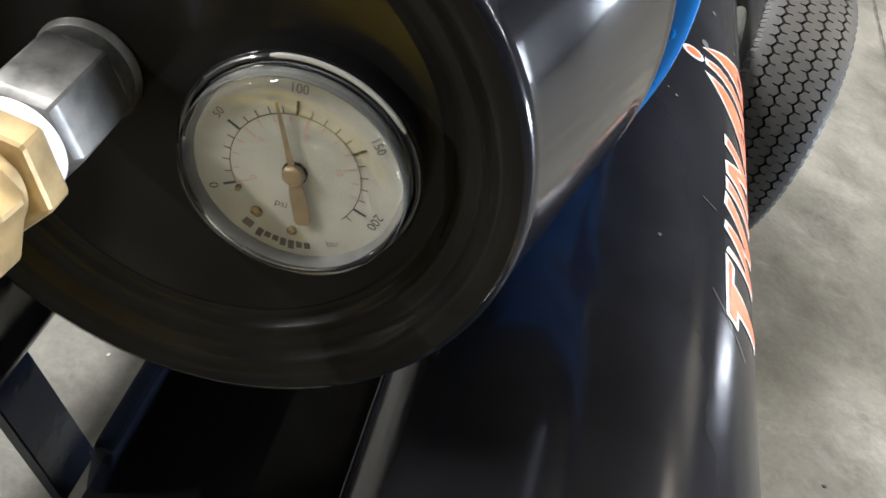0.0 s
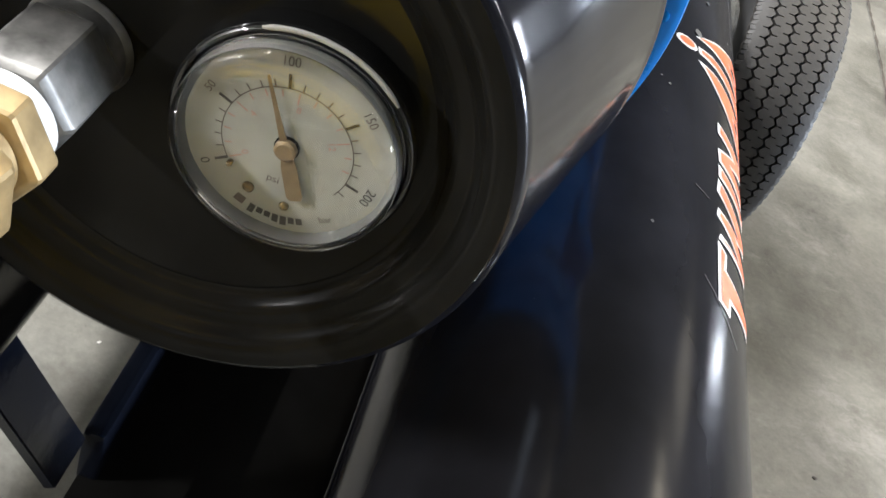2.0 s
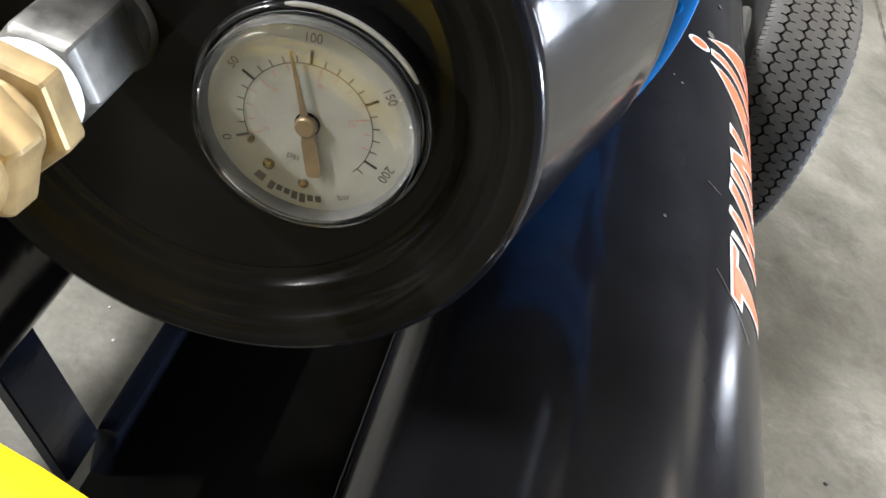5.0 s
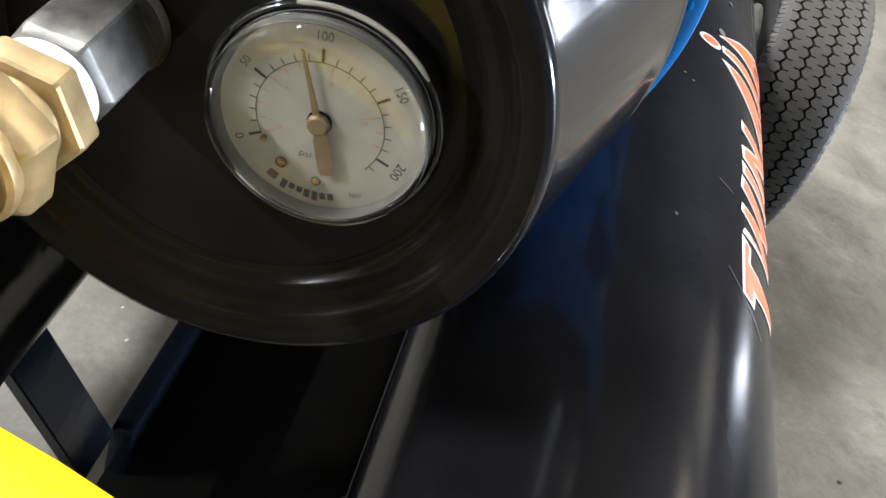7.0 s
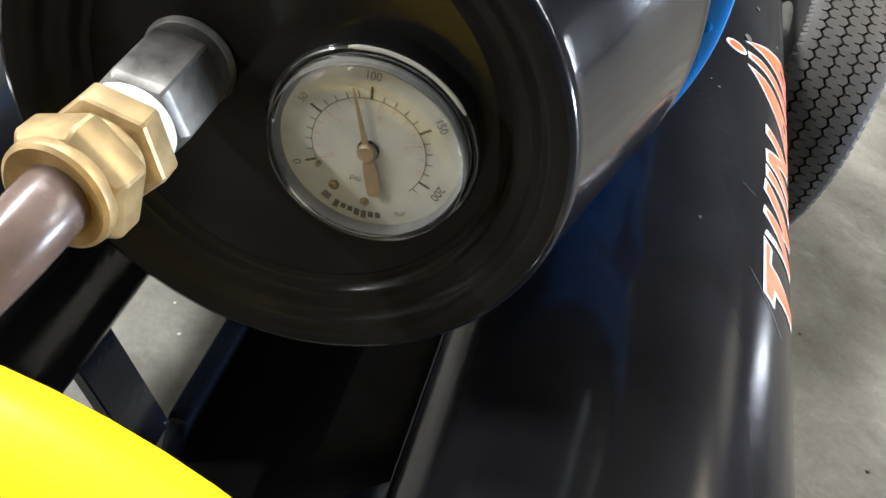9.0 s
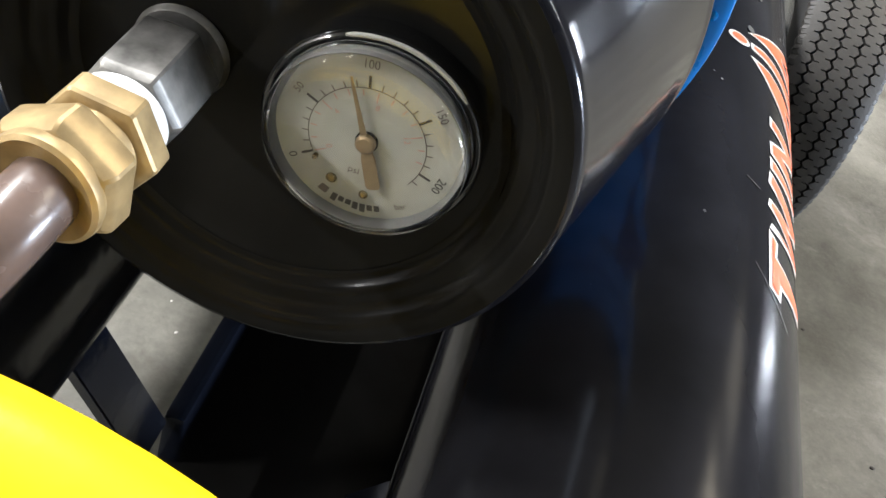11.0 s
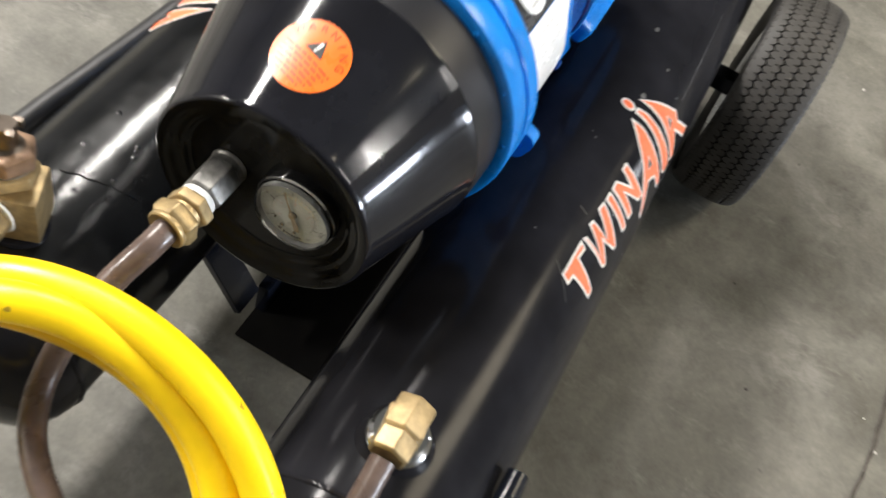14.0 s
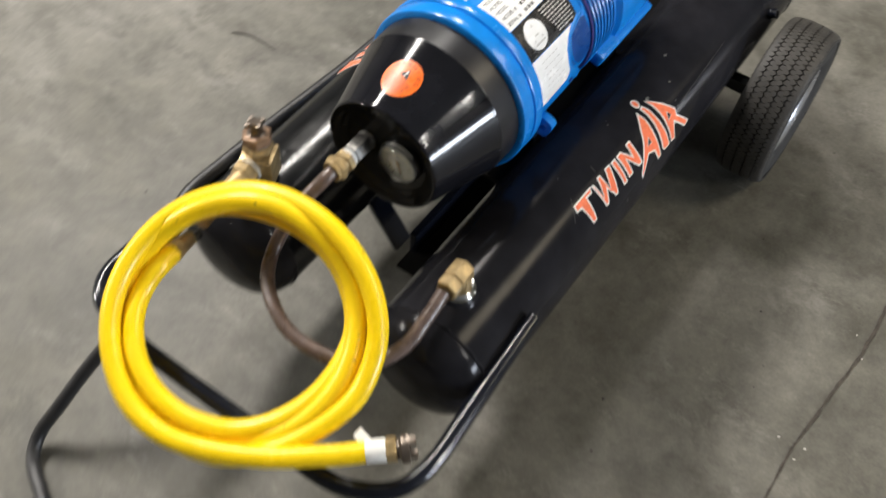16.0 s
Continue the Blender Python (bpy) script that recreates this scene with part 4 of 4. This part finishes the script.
part("dial_seat", lathe_y([(0.0306, DIAL_Y + 0.0004), (0.0308, DIAL_Y - 0.0006), (0.0314, DIAL_Y - 0.0020), (0.0317, DIAL_Y - 0.0042), (0.0321, DIAL_Y - 0.0042), (0.0321, DIAL_Y + 0.0006)], gx, gz, 96), SEAT, gauge, "grey seat ring round the dial")
LEAN_DIAL = -12.5


def on_dial(bm, lift_by=0.0003):
    """Puts a flat drawing (u to the right, v up) on the dial, turned as the dial is."""
    a = radians(LEAN_DIAL)
    for v in bm.verts:
        u, w = v.co.x, v.co.y
        v.co = (gx + u * math.cos(a) + w * math.sin(a), DIAL_Y - lift_by - v.co.z, gz - u * math.sin(a) + w * math.cos(a))
    return bm


def dial_bar(deg, r0, r1, w):
    a = radians(deg)
    d, n = Vector((math.sin(a), math.cos(a))), Vector((math.cos(a), -math.sin(a)))
    return polygon([tuple(d * r0 - n * w / 2), tuple(d * r0 + n * w / 2), tuple(d * r1 + n * w / 2), tuple(d * r1 - n * w / 2)])


def dial_arc(r, d0, d1, w, n=60):
    pts = [(r + w / 2, d0 + (d1 - d0) * i / n) for i in range(n + 1)] + [(r - w / 2, d1 - (d1 - d0) * i / n) for i in range(n + 1)]
    bm = bmesh.new()
    vs = [bm.verts.new((q * math.sin(radians(a)), q * math.cos(radians(a)), 0)) for q, a in pts]
    for i in range(n):
        bm.faces.new((vs[i], vs[i + 1], vs[2 * n - i], vs[2 * n + 1 - i]))
    return bm


def dial_words(text, size, deg, r, turn=None):
    bm = words(text, size)
    a = radians(deg)
    spin = Matrix.Rotation(-(a if turn is None else radians(turn)), 4, "Z")
    bm.transform(Matrix.Translation((r * math.sin(a), r * math.cos(a), 0)) @ spin)
    return bm


ZERO, STEP = -114.1, 57.3
part("scale_line", on_dial(dial_arc(0.0194, ZERO, ZERO + 4.3 * STEP, 0.00034)), INK_BROWN, dial)
for i in range(22):
    big = i % 5 == 0
    part("tick", on_dial(dial_bar(ZERO + i * STEP / 5, 0.0194, 0.0237 if big else 0.0216, 0.0009 if big else 0.00042)), INK if big else INK_BROWN, dial)
for i, t in enumerate(("0", "50", "100", "150", "200")):
    part("number", on_dial(dial_words(t, 0.0042 if i in (0, 4) else 0.0036, ZERO + i * STEP, 0.0268)), INK if i in (0, 4) else INK_BROWN, dial)
for i in range(15):
    part("red_tick", on_dial(dial_bar(ZERO + i * 15.5, 0.0166 if i % 4 else 0.0148, 0.0188, 0.0004)), INK_RED, dial)
for i, t in enumerate(("0", "4", "8", "12")):
    part("red_number", on_dial(dial_words(t, 0.0030, ZERO + i * 62.0 + 3, 0.0132)), INK_RED, dial)
part("unit_word", on_dial(dial_words("psi", 0.0036, 198, 0.0128, turn=12)), INK_BROWN, dial)
part("unit_word", on_dial(dial_words("bar", 0.0032, 152, 0.0262, turn=-20)), INK_BROWN, dial)
# maker's mark as plain bars
for i, tall in enumerate((0.0034, 0.0022, 0.0022, 0.0030, 0.0034, 0.0024, 0.0024)):
    part("print_bar", on_dial(dial_bar(203 - i * 5.4, 0.0253, 0.0253 + tall, 0.0019)), INK, dial)
part("print_mark", on_dial(dial_arc(0.0262, 209, 216, 0.0030, 8)), INK_BROWN, dial)
for a, r, size in ((-158.7, 0.0205, 0.0019), (168.6, 0.0212, 0.0016)):
    a = radians(a - LEAN_DIAL)
    part("rivet", on_dial(lathe([(size, 0.0), (size * 0.95, 0.0006), (size * 0.6, 0.0012), (0.0, 0.0014)], 18, Matrix.Translation((r * math.sin(a), r * math.cos(a), 0)))), RIVET, dial, "small brass rivet")
part("stop_pin", on_dial(lathe([(0.0009, 0.0), (0.0009, 0.0016), (0.0, 0.0018)], 12, Matrix.Translation((0.0192 * math.sin(radians(ZERO - 5)), 0.0192 * math.cos(radians(ZERO - 5)), 0)))), RIVET, dial)
na = -13.0
tail = polygon([(-0.0013, 0.0), (0.0013, 0.0), (0.0024, -0.0060), (0.0025, -0.0162), (0.0017, -0.0175), (-0.0017, -0.0175), (-0.0025, -0.0162), (-0.0024, -0.0060)])
tail.transform(Matrix.Rotation(-radians(na + 2), 4, "Z"))
pointer = polygon([(-0.0012, 0.0), (0.0012, 0.0), (0.0007, 0.0130), (0.0004, 0.0236), (-0.0004, 0.0236), (-0.0007, 0.0130)])
pointer.transform(Matrix.Rotation(-radians(na), 4, "Z"))
blade = join(pointer, tail)
made = bmesh.ops.extrude_face_region(blade, geom=list(blade.faces))["geom"]
for v in made:
    if isinstance(v, bmesh.types.BMVert):
        v.co.z += 0.0004
bmesh.ops.recalc_face_normals(blade, faces=blade.faces)
part("needle_collar", on_dial(lathe([(0.0038, 0.0), (0.0038, 0.0005), (0.0, 0.0006)], 28)), LABEL_BLACK, dial, "dark collar round the spindle")
needle = part("needle", on_dial(lift(blade, 0.0016), 0.0), NEEDLE, gauge, "thin brown needle with a broad tail")
part("needle_hub", on_dial(lathe([(0.0033, 0.0008), (0.0033, 0.0024), (0.0026, 0.0030), (0.0, 0.0031)], 28)), NEEDLE, needle)

# ---------------------------------------------------------------- hose
cx, cy, cz = -0.0155, -0.0018, 0.4178
nrm = Vector((0.1691, -0.4228, 1)).normalized()
eu = Vector((1, 0, -0.1691)).normalized()
ev = nrm.cross(eu)


def coil(r, deg, h=0.0):
    a = radians(deg)
    r = r * 1.006
    return Vector((cx, cy, cz)) + eu * (r * 1.014 * math.cos(a)) + ev * (r * math.sin(a)) + nrm * h


hose = thing("air_hose", 0, -0.08, 0.32, "coiled yellow rubber air hose lying on the compressor", "hose")
inner = [(0.159, 196, -0.022), (0.160, 214, -0.014), (0.157, 240, -0.006), (0.152, 270, -0.004), (0.148, 300, -0.005), (0.145, 325, -0.007), (0.147, 355, -0.010), (0.154, 385, -0.018), (0.157, 405, -0.026), (0.160, 430, -0.020), (0.164, 460, -0.012)]
under = [(0.187, 500, -0.020), (0.199, 535, -0.046), (0.192, 580, -0.054), (0.180, 610, -0.048), (0.168, 640, -0.028), (0.164, 675, -0.012), (0.163, 705, -0.004), (0.164, 735, -0.003), (0.165, 765, -0.002), (0.167, 790, 0.012)]
middle = [(0.170, 820, 0.034), (0.173, 848, 0.034), (0.180, 880, 0.006), (0.185, 908, -0.021), (0.187, 935, -0.027), (0.188, 965, -0.026), (0.186, 1000, -0.012), (0.186, 1035, -0.004), (0.188, 1075, -0.002), (0.193, 1095, 0.004), (0.197, 1120, 0.016)]
outer = [(0.1890, 1153, 0.036), (0.190, 1190, 0.029), (0.191, 1220, 0.010), (0.190, 1245, 0.003), (0.189, 1270, 0.001), (0.189, 1295, 0.001), (0.190, 1325, 0.001), (0.188, 1355, 0.004)]
path = [Vector((-0.1770, 0.0301, 0.4190)), Vector((-0.1752, 0.0140, 0.4215)), Vector((-0.1735, -0.0040, 0.4225))] + [coil(*q) for q in inner + under + middle + outer]
tail = [coil(0.1838, 1035, 0.008), coil(0.2038, 1055, 0.006), coil(0.2285, 1066, 0.003), coil(0.2486, 1073, 0.0)]
line = spline(path + tail, 10)
for turn in range(30):
    line = [line[0]] + [line[i] * 0.5 + (line[i - 1] + line[i + 1]) * 0.25 for i in range(1, len(line) - 1)] + [line[-1]]
part("hose_line", tube(line, 0.0152, 22), YELLOW, hose, "smooth yellow rubber hose")
# fittings at the two ends
e1 = coil(0.2486, 1073, 0.0)
w1 = (coil(0.2700, 1078, -0.001) - e1).normalized()
ferrule = part("ferrule", ring_on(e1 - w1 * 0.004, w1, [(0.0, 0), (0.0150, 0), (0.0163, 0.002), (0.0160, 0.010), (0.0164, 0.018), (0.0163, 0.027), (0.0150, 0.029), (0.0, 0.029)]), TAPE, hose, "white tape wrapped hose end")
part("tape_flap", box(-0.014, 0.014, -0.002, 0.002, 0.0, 0.016, 0.0015, 2, frame_to(e1 - w1 * 0.022 + ev * 0.016, (0.2, 0.9, 0.5))), TAPE, ferrule, "loose white tape flap")
part("end_hex", hexagon(e1 + w1 * 0.024, w1, 0.036, 0.016, 0.15, 0.3), BRASS, hose, crease=22)
coupler = part("claw_coupling", ring_on(e1 + w1 * 0.039, w1, [(0.0, 0), (0.014, 0), (0.015, 0.004), (0.0205, 0.007), (0.0215, 0.012), (0.0205, 0.018), (0.0150, 0.019), (0.0150, 0.010), (0.0, 0.010)]), NICKEL, hose, "dull metal claw coupling")
for k in range(2):
    a = k * pi + 0.8
    side = w1.orthogonal().normalized()
    q = e1 + w1 * 0.059 + (side * math.cos(a) + w1.cross(side) * math.sin(a)) * 0.017
    part("claw", box(-0.006, 0.006, -0.004, 0.004, -0.006, 0.008, 0.002, 2, frame_to(q, w1)), NICKEL, coupler)
e0 = path[0]
w0 = (Vector((-0.1902, 0.0809, 0.3982)) - e0).normalized()
part("end_sleeve", ring_on(e0 - w0 * 0.004, w0, [(0.0, 0), (0.0154, 0), (0.0154, 0.006), (0.0140, 0.012), (0.0128, 0.026), (0.0118, 0.048), (0.0, 0.048)]), BRASS, hose, "tapered brass hose end")
part("end_swivel", hexagon(e0 + w0 * 0.043, w0, 0.028, 0.020, 0.2, 0.1), CHROME, hose, crease=22)

# ---------------------------------------------------------------- power cord
cord = thing("power_cord", -0.25, -0.2, 0.0, "thick black rubber power cord draped over the tank", "cord")
drape = [(-0.262, 0.96, 0.352), (-0.266, 0.80, 0.345), (-0.268, 0.68, 0.340), (-0.271, 0.56, 0.340), (-0.279, 0.445, 0.340), (-0.287, 0.36, 0.338), (-0.292, 0.26, 0.338), (-0.293, 0.16, 0.338), (-0.270, 0.105, 0.325), (-0.254, 0.058, 0.302), (-0.2515, 0.014, 0.281), (-0.257, -0.027, 0.250), (-0.281, -0.070, 0.190), (-0.306, -0.125, 0.130), (-0.322, -0.180, 0.080), (-0.340, -0.222, 0.030), (-0.318, -0.262, 0.0125), (-0.253, -0.298, 0.0125), (-0.16, -0.36, 0.0125), (-0.06, -0.47, 0.0125)]
part("cable", tube(spline(drape, 12), 0.0118, 18), RUBBER, cord)
plug = part("plug", tube([(-0.06, -0.47, 0.0145), (-0.045, -0.49, 0.016), (-0.03, -0.51, 0.020), (-0.01, -0.535, 0.020)], [0.013, 0.0145, 0.0185, 0.0195], 20), RUBBER, cord, "black rubber plug")

# ---------------------------------------------------------------- floor marks
BENDS = [(-3.0, 0.62), (0.0, 0.700), (0.40, 0.727), (0.46, 0.729), (0.545, 0.7275), (0.71, 0.746), (0.80, 0.757), (0.89, 0.760), (1.05, 0.758), (1.19, 0.7605), (1.29, 0.7625), (1.40, 0.771), (1.50, 0.775), (1.95, 0.801), (2.10, 0.806), (6.5, 0.97)]
ribbon = bmesh.new()
rows = []
for i in range(1500):
    y = -2.6 + i * 0.006
    xm = float(np.interp(y, [q[0] for q in BENDS], [q[1] for q in BENDS])) + 0.0025 * noise.noise((5, y * 9, 1)) + 0.0022 * noise.noise((5, y * 34, 1))
    w = 0.0024 + 0.0024 * noise.noise((9, y * 5, 2)) + 0.0028 * noise.noise((2, y * 31, 7)) + 0.0014 * noise.noise((4, y * 90, 1))
    rows.append((ribbon.verts.new((xm - max(w, 0.0008), y, 0.0022)), ribbon.verts.new((xm + max(w, 0.0008), y, 0.0022))))
for a, b in zip(rows, rows[1:]):
    ribbon.faces.new((a[0], a[1], b[1], b[0]))
tagged(part("floor_joint", ribbon, CRACK_FILL), "dark dirty crack along a joint in the concrete", "setting", kind="structure")


def litter(name, x, y, size, mat, label, long=1.0):
    bm = bmesh.new()
    bmesh.ops.create_icosphere(bm, subdivisions=1, radius=size)
    for v in bm.verts:
        v.co = v.co * (1 + 0.5 * noise.noise(v.co * 300 + Vector((x, y, 0)) * 9))
        v.co.x *= long
        v.co.z = v.co.z * 0.45
    low = min(v.co.z for v in bm.verts)
    bm.transform(Matrix.Translation((x, y, -low)) @ Matrix.Rotation(x * 7 + y * 3, 4, "Z"))
    ob = part(name, bm, mat, smooth=False)
    return tagged(ob, label, "debris", "bits of litter on the floor")


CHIP = surface("pale_chip", (0.55, 0.53, 0.49), 0.7, vary=0.2, scale=200)
TWIG = surface("dusty_twig", (0.10, 0.094, 0.082), 0.8, vary=0.3, scale=200)
DARK_BIT = surface("dark_bit", (0.05, 0.045, 0.04), 0.8, vary=0.3, scale=200)
for x, y, r in ((0.812, 0.888, 0.0045), (0.741, 1.303, 0.0026), (0.579, 1.540, 0.0035), (0.548, 0.252, 0.0022), (0.556, 0.246, 0.0020), (0.70, 0.555, 0.0028), (-0.116, 0.609, 0.0020), (-0.135, 0.640, 0.0014), (0.735, 0.845, 0.0022), (0.762, 0.80, 0.0030), (0.748, 0.56, 0.0030), (0.741, 0.53, 0.0026)):
    litter("paint_chip", x, y, r * 0.75, CHIP, "small pale paint chip on the concrete floor", 1.4)
for x, y, r in ((0.561, 0.782, 0.0024), (0.406, 0.431, 0.0030), (0.49, 0.95, 0.0022), (0.62, 0.62, 0.0018), (-0.60, 0.28, 0.0026), (0.44, 0.33, 0.002)):
    litter("grit", x, y, r, DARK_BIT, "dark crumb of grit on the concrete floor", 1.2)
twig = part("twig", tube(spline([(-0.786, 0.745, 0.002), (-0.765, 0.757, 0.002), (-0.742, 0.764, 0.002), (-0.706, 0.764, 0.002), (-0.666, 0.759, 0.002)], 6), [0.0014 + 0.0020 * math.sin(pi * min(1.0, k / 24 + 0.12)) for k in range(25)], 8, 0.4), TWIG)
tagged(twig, "thin dark crooked twig on the concrete floor", "debris")
